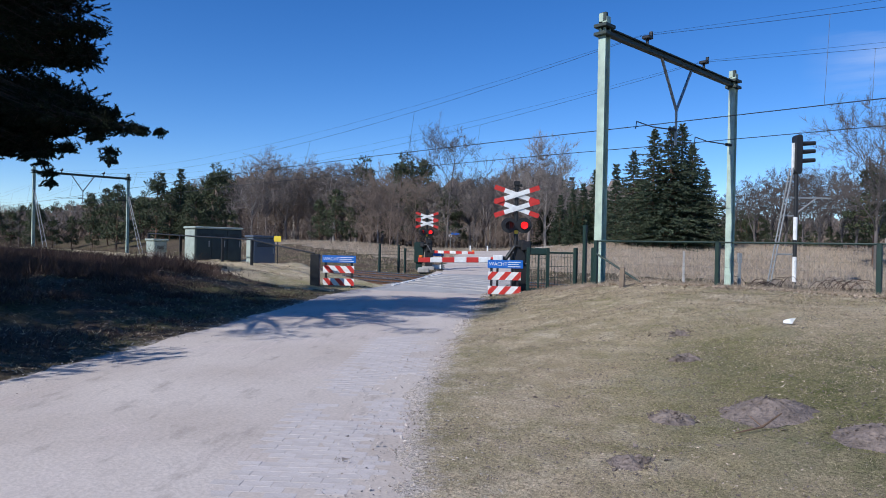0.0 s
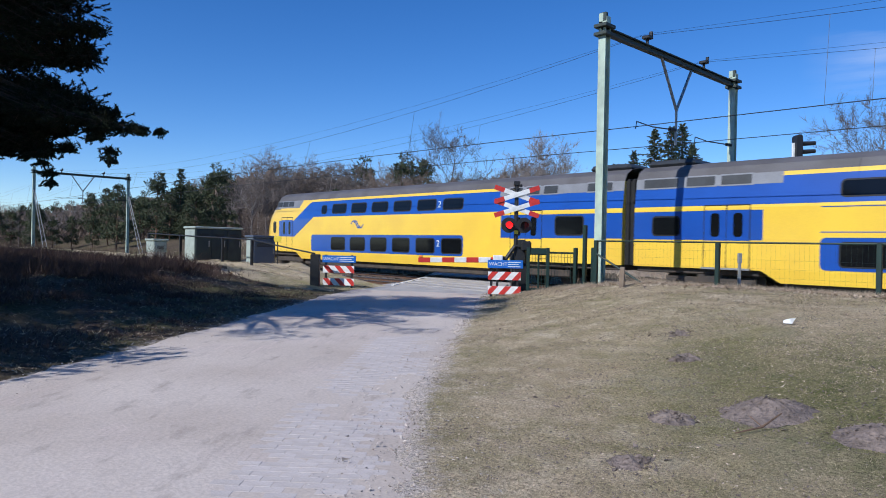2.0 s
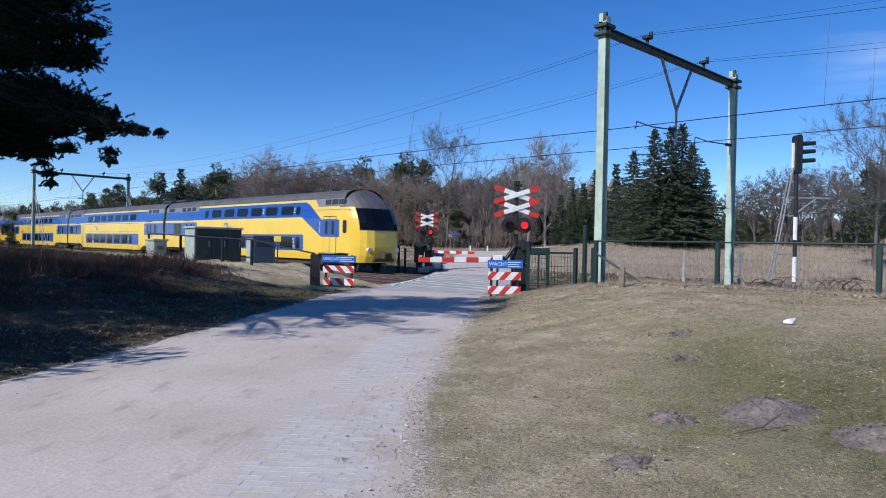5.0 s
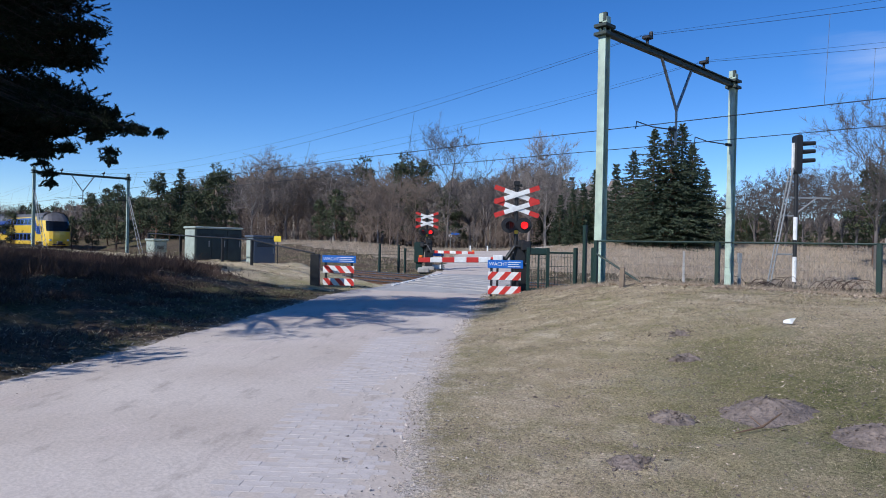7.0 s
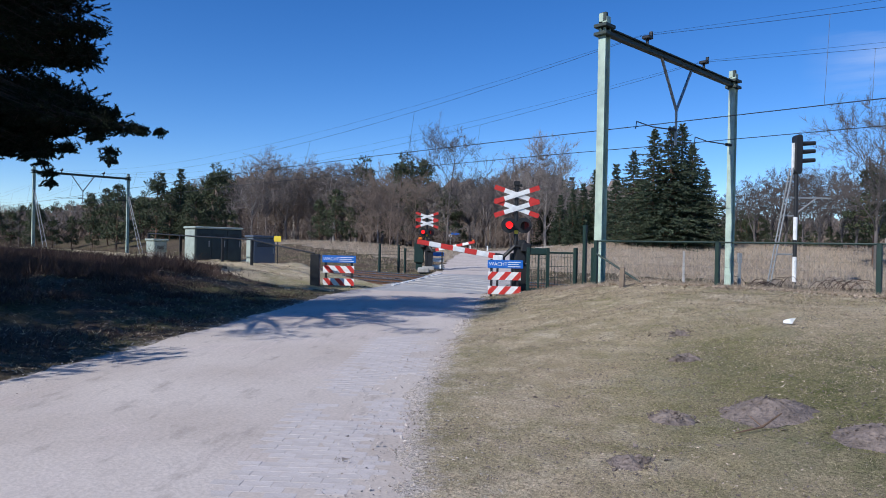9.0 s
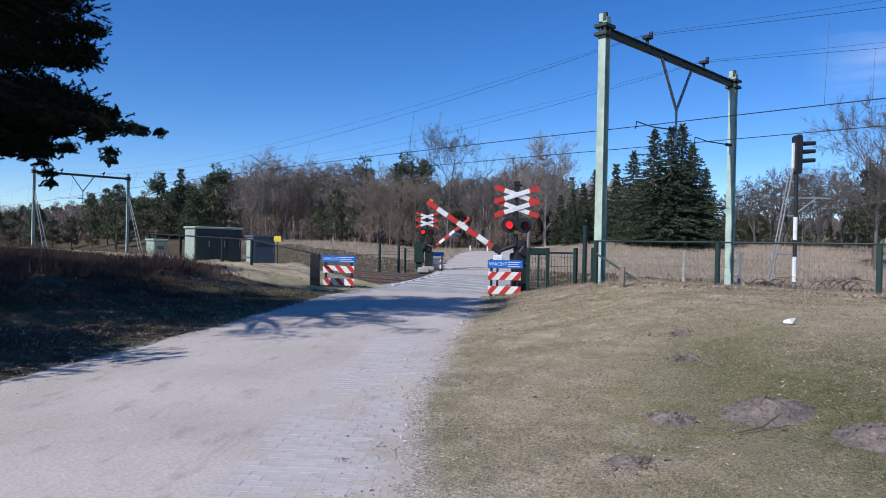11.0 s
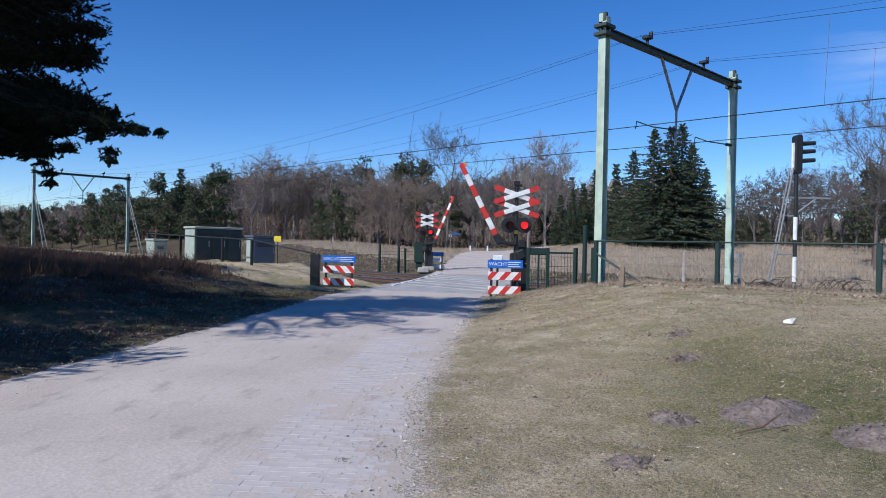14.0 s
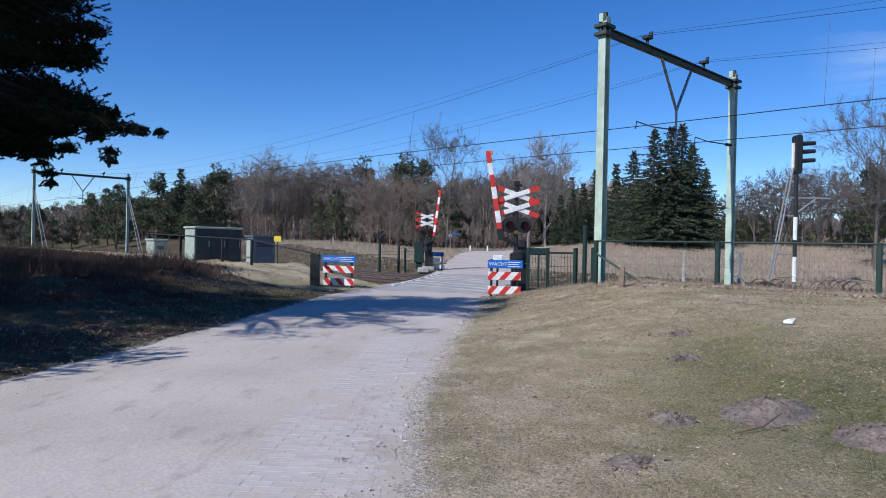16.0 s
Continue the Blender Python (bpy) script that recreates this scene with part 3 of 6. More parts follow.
def side_panel(sh, poly, off=0.004, mi=0, sides=(-1, 1)):
    """An outline (x, z) laid on the coach's flank."""
    for s in sides:
        for lo, hi in zip((0.0, 1.0, 3.0, 4.1), (1.0, 3.0, 4.1, 5.0)):
            q = clip_z(clip_z(poly, lo, False), hi, True)
            if len(q) < 3:
                continue
            vs = [(x, s * (half_width(z) + off), z) for x, z in q]
            area = sum(a[0] * b[1] - b[0] * a[1] for a, b in zip(q, q[1:] + q[:1]))
            f = tuple(range(len(q)))
            sh.add(vs, [f if (area > 0) == (s < 0) else f[::-1]], mi)
    return sh


def rounded(x0, z0, x1, z1, r=0.1):
    r = min(r, (x1 - x0) * 0.45, (z1 - z0) * 0.45)
    out = []
    for cx, cz, a0 in ((x1 - r, z0 + r, -90), (x1 - r, z1 - r, 0), (x0 + r, z1 - r, 90), (x0 + r, z0 + r, 180)):
        for k in range(4):
            w = radians(a0 + k * 30)
            out.append((cx + r * math.cos(w), cz + r * math.sin(w)))
    return out


def coach_body(stations):
    """The yellow shell: cross sections (x, bottom) joined along the coach."""
    rows = []
    for x, zb in stations:
        half = [(half_width(z), z) for z in (zb, max(zb, 1.0) + 0.02, 2.0, 3.0, 3.5, 4.10)]
        rows.append([(x, -w, z) for w, z in half] + [(x, w, z) for w, z in half[::-1]])
    return Shape().rows(rows, True, True)


def coach_roof(x0, x1):
    rows = []
    for i in range(13):
        x = x0 + (x1 - x0) * i / 12
        half = [(x, -w, z) for z, w in PROFILE[3:]]
        rows.append(half + [(a, -b, c) for a, b, c in half[:-1][::-1]])
    return Shape().rows(rows)


def window(x0, z0, x1, z1, parent, label="", r=0.1, sides=(-1, 1)):
    for s in sides:
        sh = side_panel(Shape(), rounded(x0 - 0.05, z0 - 0.05, x1 + 0.05, z1 + 0.05, r + 0.04), 0.010, 0, (s,))
        side_panel(sh, rounded(x0, z0, x1, z1, r), 0.016, 1, (s,))
        part("window", sh, [M_RUBBER, M_GLASS], parent, label)


def bogie(x, parent):
    bg = part("bogie", Shape().box((x - 1.55, -1.22, 0.42), (x + 1.55, -1.02, 0.72), 0.04).box((x - 1.55, 1.02, 0.42), (x + 1.55, 1.22, 0.72), 0.04)
              .box((x - 0.5, -1.2, 0.50), (x + 0.5, 1.2, 0.85), 0.05)
              .box((x - 0.35, -1.32, 0.5), (x + 0.35, -1.2, 0.95), 0.04).box((x - 1.5, -1.34, 0.34), (x - 1.05, -1.2, 0.62), 0.05)
              .box((x + 1.05, -1.34, 0.34), (x + 1.5, -1.2, 0.62), 0.05), M_UNDER, parent, "dusty four-wheel bogie")
    for wx in (x - 1.28, x + 1.28):
        sh = Shape()
        for y in (-0.7525, 0.7525):
            sh.tube([(wx, y - 0.07, 0.462), (wx, y + 0.05, 0.462)], 0.46, 24)
            sh.tube([(wx, y - 0.09, 0.462), (wx, y - 0.06, 0.462)], 0.16, 12)
        sh.tube([(wx, -0.75, 0.462), (wx, 0.75, 0.462)], 0.09, 10)
        part("wheelset", sh, M_UNDER, bg)


LOGO = [(-0.72, 0.07), (-0.50, 0.25), (-0.08, 0.25), (0.18, -0.03), (0.36, -0.03)]


def emblem(x, z, parent, side=-1):
    """A two-arrow ribbon in blue."""
    sh = Shape()
    w = 0.034
    for flip in (1, -1):
        pts = [(x - side * a * flip * 0.78, z + (b - 0.07) * flip) for a, b in LOGO]
        for (ax, az), (bx, bz) in zip(pts, pts[1:]):
            d = Vector((bx - ax, bz - az)).normalized()
            n = Vector((-d.y, d.x)) * w
            side_panel(sh, [(ax - n.x, az - n.y), (bx - n.x, bz - n.y), (bx + n.x, bz + n.y), (ax + n.x, az + n.y)], 0.008, 0, (side,))
    part("emblem", sh, M_BLUE, parent, "blue ribbon emblem")


def numeral(text, x, z, size, parent, sides=(-1, 1)):
    me = glyph(text, size)
    for s in sides:
        ob = part("numeral", me, None, parent, "white class numeral")
        ob.matrix_basis = Matrix.Translation((x, s * (half_width(z) + 0.014), z)) @ pose(0, 0, 0, 0, 0, 0 if s < 0 else 180) @ pose(0, 0, 0, -7.2 if z > 3 else 0)


def marks(x, z, parent):
    """Small unreadable lettering as bars."""
    sh = Shape()
    for k in range(3):
        side_panel(sh, [(x, z - k * 0.09), (x + 0.34, z - k * 0.09), (x + 0.34, z + 0.03 - k * 0.09), (x, z + 0.03 - k * 0.09)], 0.009, 0, (-1,))
    part("lettering", sh, M_WHITE, parent)


def doors(x0, x1, parent, glass=0.30):
    mid = (x0 + x1) / 2
    for a, b in ((x0, mid), (mid, x1)):
        for s in (-1, 1):
            sh = side_panel(Shape(), [(a + 0.012, 1.10), (b - 0.012, 1.10), (b - 0.012, 1.93), (a + 0.012, 1.93)], 0.012, 0, (s,))
            side_panel(sh, [(a + 0.012, 1.93), (b - 0.012, 1.93), (b - 0.012, 2.93), (a + 0.012, 2.93)], 0.012, 1, (s,))
            side_panel(sh, [(a - 0.02, 1.06), (a + 0.012, 1.06), (a + 0.012, 3.1), (a - 0.02, 3.1)], 0.006, 2, (s,))
            side_panel(sh, [(b - 0.012, 1.06), (b + 0.02, 1.06), (b + 0.02, 3.1), (b - 0.012, 3.1)], 0.006, 2, (s,))
            side_panel(sh, [(a, 3.07), (b, 3.07), (b, 3.11), (a, 3.11)], 0.006, 2, (s,))
            d = part("door", sh, [M_YELLOW, M_BLUE, M_RUBBER], parent)
            c = (a + b) / 2
            w = side_panel(Shape(), rounded(c - glass / 2, 2.06, c + glass / 2, 2.83, 0.1), 0.018, 0, (s,))
            part("pane", w, M_GLASS, d)
    step = Shape().box((x0 - 0.05, -1.62, 0.98), (x1 + 0.05, -1.40, 1.05), 0.01)
    part("footstep", step, M_STEEL, parent, "worn metal footstep")


def roof_panels(xs, parent):
    for x0, x1 in xs:
        for s in (-1, 1):
            sh = side_panel(Shape(), [(x0, 3.72), (x1, 3.72), (x1 - 0.02, 4.12), (x0 + 0.02, 4.12)], 0.012, 0, (s,))
            side_panel(sh, rounded(x0 + 0.06, 3.77, x1 - 0.06, 4.07, 0.03), 0.018, 1, (s,))
            part("roof_louvre", sh, [M_ROOFPANEL, M_LOUVRE], parent)


def livery(polys, mat, parent, name, off=0.004):
    for q in polys:
        for s in (-1, 1):
            part(name, side_panel(Shape(), q, off, 0, (s,)), mat, parent)


def quad(x0, z0, x1, z1):
    return [(x0, z0), (x1, z0), (x1, z1), (x0, z1)]


def gangway(x, parent):
    sh = Shape()
    for k in range(5):
        g = 0.0 if k % 2 else 0.06
        sh.box((x + k * 0.11, -1.36 + g, 1.0), (x + k * 0.11 + 0.11, 1.36 - g, 4.15 - g), 0.03)
    part("gangway_bellows", sh, M_RUBBER, parent, "black rubber gangway bellows")


def underframe(x0, x1, parent):
    sh = Shape()
    sh.box((x0, -1.3, 0.30), (x1, 1.3, 0.70), 0.05)
    part("underframe", sh, M_UNDER, parent)


def middle_coach(pantograph, first):
    c = thing("coach", "yellow and blue double-deck passenger coach", "train coach", group="coaches of the train")
    part("body", coach_body([(0.25, 1.0), (4.7, 1.0), (5.3, 0.63), (21.3, 0.63), (22.1, 1.0), (26.4, 1.0)]), M_YELLOW, c)
    part("roof", coach_roof(0.25, 26.4), M_ROOF, c, "grey ribbed roof", smooth=False)
    livery([quad(0.25, 3.09, 26.4, 3.97)], M_BLUE, c, "upper_band")
    livery([quad(0.25, 3.74, 5.3, 4.10)], M_ROOFPANEL, c, "roof_band", 0.007)
    livery([quad(22.9, 3.74, 26.4, 4.10)], M_ROOFPANEL, c, "roof_band", 0.007)
    livery([quad(0.25, 1.95, 4.75, 2.92)], M_BLUE, c, "door_band")
    livery([rounded(22.3, 1.95, 26.4, 2.92, 0.08)], M_BLUE, c, "door_band")
    livery([rounded(6.4, 1.08, 21.0, 2.05, 0.16)], M_BLUE, c, "lower_band")
    sh = Shape()
    for z in (2.2, 2.95):
        side_panel(sh, quad(6.4, z, 21.0, z + 0.03), 0.004)
    part("pinstripe", sh, M_BLUE, c)
    x = 6.95
    for k in range(7):
        window(x, 1.22, x + (1.38 if k < 6 else 0.5), 1.88, c)
        window(x, 3.28, x + 1.38, 3.72, c)
        x += 1.98
    window(1.0, 2.12, 1.95, 2.72, c)
    window(24.55, 2.08, 24.95, 2.78, c)
    doors(2.85, 4.35, c)
    doors(22.82, 24.05, c, 0.24)
    roof_panels([(0.5, 1.9), (2.1, 3.2), (3.3, 4.4), (23.0, 23.65), (23.9, 24.6), (24.65, 25.3)], c)
    low, high = (("1", "2"), ("2", "2")) if first else (("2", "1"), ("2", "1"))
    for x, a, b in ((8.68, low[0], high[0]), (18.58, low[1], high[1])):
        numeral(a, x, 1.62, 0.42, c)
        numeral(b, x, 3.5, 0.42, c)
    marks(22.42, 2.7, c)
    marks(8.5, 1.32, c)
    emblem(9.7, 2.58, c)
    underframe(5.4, 21.2, c)
    for x0, x1 in ((0.3, 4.6), (22.1, 26.3)):
        part("end_sill", Shape().box((x0, -1.35, 0.8), (x1, 1.35, 1.0), 0.03), M_UNDER, c)
    bogie(2.9, c)
    bogie(23.7, c)
    gangway(26.38, c)
    if not pantograph:
        gangway(-0.275, c)
    for x in (1.2, 25.3):
        part("roof_pod", Shape().box((x - 0.9, -0.8, 4.55), (x + 0.9, 0.8, 4.82), 0.12), M_LOUVRE, c)
    if pantograph:
        p = Shape()
        for y in (-0.55, 0.55):
            p.tube([(23.4, y, 4.86), (25.2, y, 4.86)], 0.03, 6)
            p.tube([(25.1, y * 0.6, 4.88), (23.75, y * 0.5, 5.12)], 0.035, 6)
            p.tube([(23.75, y * 0.5, 5.12), (24.95, y * 0.2, 5.34)], 0.025, 6)
            for x in (23.5, 25.1):
                p.tube([(x, y, 4.62), (x, y, 4.88)], 0.06, 8)
        p.tube([(24.85, -0.8, 5.27), (24.85, -0.55, 5.37), (24.85, 0.55, 5.37), (24.85, 0.8, 5.27)], 0.025, 6)
        p.tube([(25.1, -0.8, 5.27), (25.1, -0.55, 5.37), (25.1, 0.55, 5.37), (25.1, 0.8, 5.27)], 0.025, 6)
        part("pantograph", p, M_BLACK, c, "black folding pantograph")
    return c


def nose(parent):
    """The rounded cab end beyond x = 24.9."""
    prof = [(0.55, 26.45), (0.9, 26.60), (1.04, 26.63), (1.06, 26.63), (1.4, 26.68), (1.9, 26.68), (2.3, 26.65), (2.7, 26.57), (3.0, 26.46), (3.3, 26.29), (3.6, 26.05), (3.9, 25.73), (4.10, 25.47), (4.38, 25.14), (4.56, 24.9), (4.64, 24.75), (4.67, 24.68)]
    ws = [-1, -0.94, -0.85, -0.7, -0.45, 0, 0.45, 0.7, 0.85, 0.94, 1]

    def point(z, xp, w, off=0.0):
        y = w * (half_width(z) + off * 0.3)
        return (xp - 0.95 * abs(w) ** 5 - 0.18 * w * w + off, y, z)

    sh, rows = Shape(), []
    for z, xp in prof:
        x0 = 24.4 if z > 1.05 else 25.35
        row = [(x0, -half_width(z), z)] + [point(z, xp, w) for w in ws] + [(x0, half_width(z), z)]
        rows.append(row)
    n = len(rows[0])
    sh.rows(rows, pick=lambda i, k: 1 if prof[i][0] >= 3.55 or (prof[i][0] >= 2.25 and 3 <= k <= n - 5) else 0)
    part("nose", sh, [M_YELLOW, M_ROOF], parent, "rounded yellow cab end with a grey mask", smooth=False)
    g = Shape().rows([[point(z, xp, w, 0.03) for w in (-0.86, -0.7, -0.45, 0, 0.45, 0.7, 0.86)]
                      for z, xp in ((2.35, 26.64), (2.7, 26.57), (3.0, 26.46), (3.3, 26.29), (3.52, 26.12))])
    part("windscreen", g, M_GLASS, parent, "large dark curved windscreen")
    cp = Shape().box((26.35, -0.28, 0.75), (26.98, 0.28, 1.12), 0.06).box((26.2, -0.7, 0.62), (26.66, 0.7, 0.8), 0.05)
    part("coupler", cp, M_UNDER, parent, "dark automatic coupler")
    for y in (-0.95, 0.95):
        part("headlight", Shape().tube([(26.2, y, 1.25), (26.56, y, 1.25)], 0.13, 14), M_WHITE, parent)


def end_coach():
    c = thing("coach", "yellow and blue double-deck driving coach with a rounded cab", "train coach", group="coaches of the train")
    part("body", coach_body([(0.25, 1.0), (6.0, 1.0), (6.6, 0.63), (21.9, 0.63), (22.5, 1.02), (24.4, 1.02)]), M_YELLOW, c)
    part("roof", coach_roof(0.25, 24.75), M_ROOF, c, "grey ribbed roof")
    livery([[(0.25, 3.09), (20.61, 3.09), (22.69, 1.93), (24.47, 1.93), (24.47, 2.90), (22.75, 2.90), (21.28, 3.84), (20.9, 3.97), (0.25, 3.97)],
            ], M_BLUE, c, "upper_band")
    livery([quad(0.25, 3.74, 6.3, 4.10)], M_ROOFPANEL, c, "roof_band", 0.007)
    livery([quad(0.25, 1.97, 6.15, 2.92)], M_BLUE, c, "door_band")
    livery([rounded(8.4, 1.1, 20.83, 2.06, 0.16)], M_BLUE, c, "lower_band")
    livery([[(22.3, 3.66), (24.75, 3.66), (24.75, 4.10), (21.9, 4.10)]], M_ROOFPANEL, c, "roof_band")
    window(1.96, 2.12, 3.25, 2.80, c)
    near = (-1,)
    for k in range(5):
        window(10.25 + k * 1.98, 1.24, 11.68 + k * 1.98, 1.88, c, sides=near)
    window(20.0, 1.26, 20.4, 1.88, c, sides=near)
    window(7.5, 3.28, 7.95, 3.72, c, sides=near)
    for k in range(6):
        window(8.62 + k * 1.92, 3.28, 9.98 + k * 1.92, 3.74, c, sides=near)
    window(19.95, 3.28, 20.32, 3.70, c, sides=near)
    for k in range(6):
        window(8.51 + k * 1.8, 1.24, 9.78 + k * 1.8, 1.88, c, sides=(1,))
        window(8.51 + k * 1.8, 3.28, 9.78 + k * 1.8, 3.74, c, sides=(1,))
    window(19.40, 3.28, 19.85, 3.70, c, sides=(1,))
    doors(3.95, 5.6, c)
    doors(22.92, 24.18, c, 0.24)
    window(24.86, 2.2, 25.12, 2.82, c, r=0.08)
    roof_panels([(0.7, 1.9), (3.2, 4.0), (4.1, 4.9), (5.0, 5.8)], c)
    for x0, x1 in ((22.95, 23.52), (23.6, 24.2), (24.26, 24.85)):
        for s in (-1, 1):
            part("roof_louvre", side_panel(Shape(), rounded(x0, 3.76, x1, 4.06, 0.03), 0.012, 0, (s,)), M_LOUVRE, c)
    for x, side in ((19.73, -1), (15.98, -1), (10.04, 1)):
        numeral("2", x, 3.5, 0.44, c, (side,))
        numeral("2", x, 1.66, 0.44, c, (side,))
    marks(19.58, 1.38, c)
    for z in (2.26, 2.70):
        numeral("2", 22.55, z, 0.26, c, (-1,))
    part("lettering", side_panel(Shape(), quad(22.48, 2.46, 22.62, 2.50), 0.009, 0, (-1,)), M_WHITE, c)
    emblem(11.1, 2.62, c, -1)
    emblem(16.4, 2.62, c, 1)
    underframe(6.7, 21.8, c)
    for x0, x1 in ((0.3, 6.0), (22.5, 25.8)):
        part("end_sill", Shape().box((x0, -1.35, 0.8), (x1, 1.35, 1.01), 0.03), M_UNDER, c)
    bogie(4.3, c)
    bogie(23.7, c)
    part("roof_pod", Shape().box((0.4, -0.8, 4.55), (2.2, 0.8, 4.82), 0.12), M_LOUVRE, c)
    part("cab_sill", Shape().box((24.4, -1.47, 1.0), (25.6, 1.47, 1.06), 0.02), M_UNDER, c)
    nose(c)
    return c


LEAD = middle_coach(False, False)
SECOND = middle_coach(True, True)
TAIL = end_coach()
HEAD = copy_thing(TAIL, pose(0, TRAIN_Y, 0, 0, 0, 180))


# ---- overhead line ----
def portal(x, label):
    p = thing("catenary_portal", label, "catenary portal", group="catenary portals")
    for y in (17.48, 26.48):
        s = Shape()
        s.box((x - 0.125, y - 0.13, -0.5), (x + 0.125, y - 0.112, 8.35), 0.004)
        s.box((x - 0.125, y + 0.112, -0.5), (x + 0.125, y + 0.13, 8.35), 0.004)
        s.box((x - 0.012, y - 0.112, -0.5), (x + 0.012, y + 0.112, 8.35), 0.0)
        part("mast", s, M_PALEGREEN, p, "pale green painted steel mast")
        k = Shape()
        k.box((x - 0.22, y - 0.26, 7.92), (x + 0.22, y + 0.26, 8.02), 0.01)
        k.box((x - 0.22, y - 0.26, 8.16), (x + 0.22, y + 0.26, 8.26), 0.01)
        k.box((x - 0.12, y - 0.12, 8.35), (x + 0.12, y + 0.0, 8.62), 0.02)
        part("mast_cap", k, M_BEAM, p)
        part("cap_box", Shape().box((x - 0.13, y - 0.13, 8.3), (x + 0.02, y + 0.13, 8.6), 0.01).box((x + 0.04, y - 0.1, 8.3), (x + 0.13, y + 0.13, 8.5), 0.01), M_PALEGREEN, p)
    b = Shape()
    b.box((x - 0.10, 17.3, 7.98), (x + 0.10, 26.7, 8.02), 0.005)
    b.box((x - 0.10, 17.3, 8.16), (x + 0.10, 26.7, 8.20), 0.005)
    b.box((x - 0.02, 17.3, 8.0), (x + 0.02, 26.7, 8.18), 0.0)
    part("beam", b, M_BEAM, p, "dark green steel cross beam")
    v = Shape()
    v.tube([(x, 20.85, 8.05), (x, 21.97, 6.40)], 0.05, 8)
    v.tube([(x, 23.06, 8.05), (x, 21.97, 6.40)], 0.05, 8)
    v.tube([(x, 21.97, 6.45), (x, 21.97, 5.2)], 0.045, 8)
    part("drop_bracket", v, M_STEEL, p, "v-shaped steel hanger")
    for y, src in ((19.5, 21.97), (23.5, 26.4)):
        r = Shape()
        r.tube([(x, src, 5.72), (x, y + 0.9, 5.62)], 0.022, 6)
        r.tube([(x, y + 0.9, 5.62), (x, y - 0.1, 5.66), (x, y - 0.15, 5.42)], 0.018, 6)
        r.tube([(x, src - 0.05, 5.72), (x, src - 0.45, 5.69)], 0.06, 8)
        part("registration_arm", r, M_BLACK, p)
        i = Shape()
        y += 0.45
        i.tube([(x, y, 8.2), (x, y, 8.42)], 0.05, 8)
        i.box((x - 0.12, y - 0.16, 8.38), (x + 0.16, y + 0.10, 8.48), 0.02)
        i.tube([(x + 0.1, y + 0.05, 8.48), (x + 0.1, y + 0.05, 8.62)], 0.06, 8)
        part("insulator", i, M_BLACK, p)


PORTALS = (-77.2, -11.45, 54.3, -143.0, -209.0)
for px in PORTALS[:3]:
    portal(px, "pale green catenary portal over the two tracks")
for px in PORTALS[3:]:
    portal(px, "distant catenary portal over the two tracks")


def brace(x, y, dx):
    """The lattice stay that leans against a mast."""
    s = Shape()
    for o in (-0.18, 0.18):
        s.tube([(x + dx, y + o, -0.3), (x, y + o * 0.3, 6.4)], 0.03, 6)
    for k in range(12):
        t = (k + 0.5) / 13
        a = Vector((x + dx, y - 0.18, -0.3)).lerp(Vector((x, y - 0.05, 6.4)), t)
        b = Vector((x + dx, y + 0.18, -0.3)).lerp(Vector((x, y + 0.05, 6.4)), t + 0.05)
        s.tube([a, b], 0.014, 5)
    solid("mast_stay", s, M_STEEL, "leaning lattice steel mast stay", "mast stay", group="mast stays")


brace(-77.2, 17.48, 5.2)
brace(-77.2, 26.48, 4.4)


def contact_z(x):
    """The contact wire hangs higher over the crossing."""
    return 5.40 + 0.22 * sm((x + 77) / 30) * (1 - sm((x + 27) / 26))


def wires():
    for y in (19.3, 23.5):
        w = thing("overhead_wire", "dark copper contact wire with its carrier and droppers", "overhead wire", group="overhead wires")
        part("contact_wire", Shape().tube([(x, y, contact_z(x)) for x in (-330, -143, -77.2, -60, -45, -34, -25, -17, -11.45, -4, 10, 54.3, 120)], 0.014, 5), M_WIRE, w)
        xs = sorted(PORTALS + (120.0, -275.0))
        for a, b in zip(xs, xs[1:]):
            pts = []
            for k in range(25):
                t = k / 24
                pts.append((a + (b - a) * t, y + 0.3, 8.42 - 4 * 1.85 * t * (1 - t)))
            part("carrier_wire", Shape().tube(pts, 0.006, 4, False), M_WIRE, w)
            for k in range(2, 23, 3):
                x, _, z = pts[k]
                if x > -145:
                    part("dropper", Shape().tube([(x, y, contact_z(x)), (x, y + 0.3, z)], 0.006, 3, False), M_WIRE, w)
            part("feeder_wire", Shape().tube([(a + (b - a) * k / 12, y + 0.45, 8.50 - 4 * 1.45 * (k / 12) * (1 - k / 12)) for k in range(13)], 0.004, 4, False), M_WIRE, w)


wires()


# ---- crossing equipment ----
RIGHT = SIDE
TOWARD = Vector((-AHEAD.x, -AHEAD.y, 0)).normalized()
FACING = Matrix(((RIGHT.x, -TOWARD.x, 0, 0), (RIGHT.y, -TOWARD.y, 0, 0), (0, 0, 1, 0), (0, 0, 0, 1)))


def facing(p, turn=0.0):
    """Stands at p with its front (-y) towards the road user."""
    return Matrix.Translation(p) @ FACING @ pose(0, 0, 0, 0, 0, turn)


def cross_board(z, parent, w=0.70, h=0.20):
    """A saltire of two boards, red at the tips."""
    for s in (1, -1):
        a = math.atan2(h, w)
        m = Matrix.Translation((0, -0.10 - 0.015 * s, z)) @ Matrix.Rotation(-a * s, 4, "Y")
        L = math.hypot(w, h)
        b = part("cross_board", Shape().box((-L * 0.58, -0.008, -0.07), (L * 0.58, 0.008, 0.07), 0.003, m), M_WHITE, parent, "white board with red tips")
        for e in (-1, 1):
            t = Shape().box((min(e * L * 0.56, e * L), -0.010, -0.075), (max(e * L * 0.56, e * L), 0.010, 0.075), 0.003, m)
            part("red_tip", t, M_RED, b)


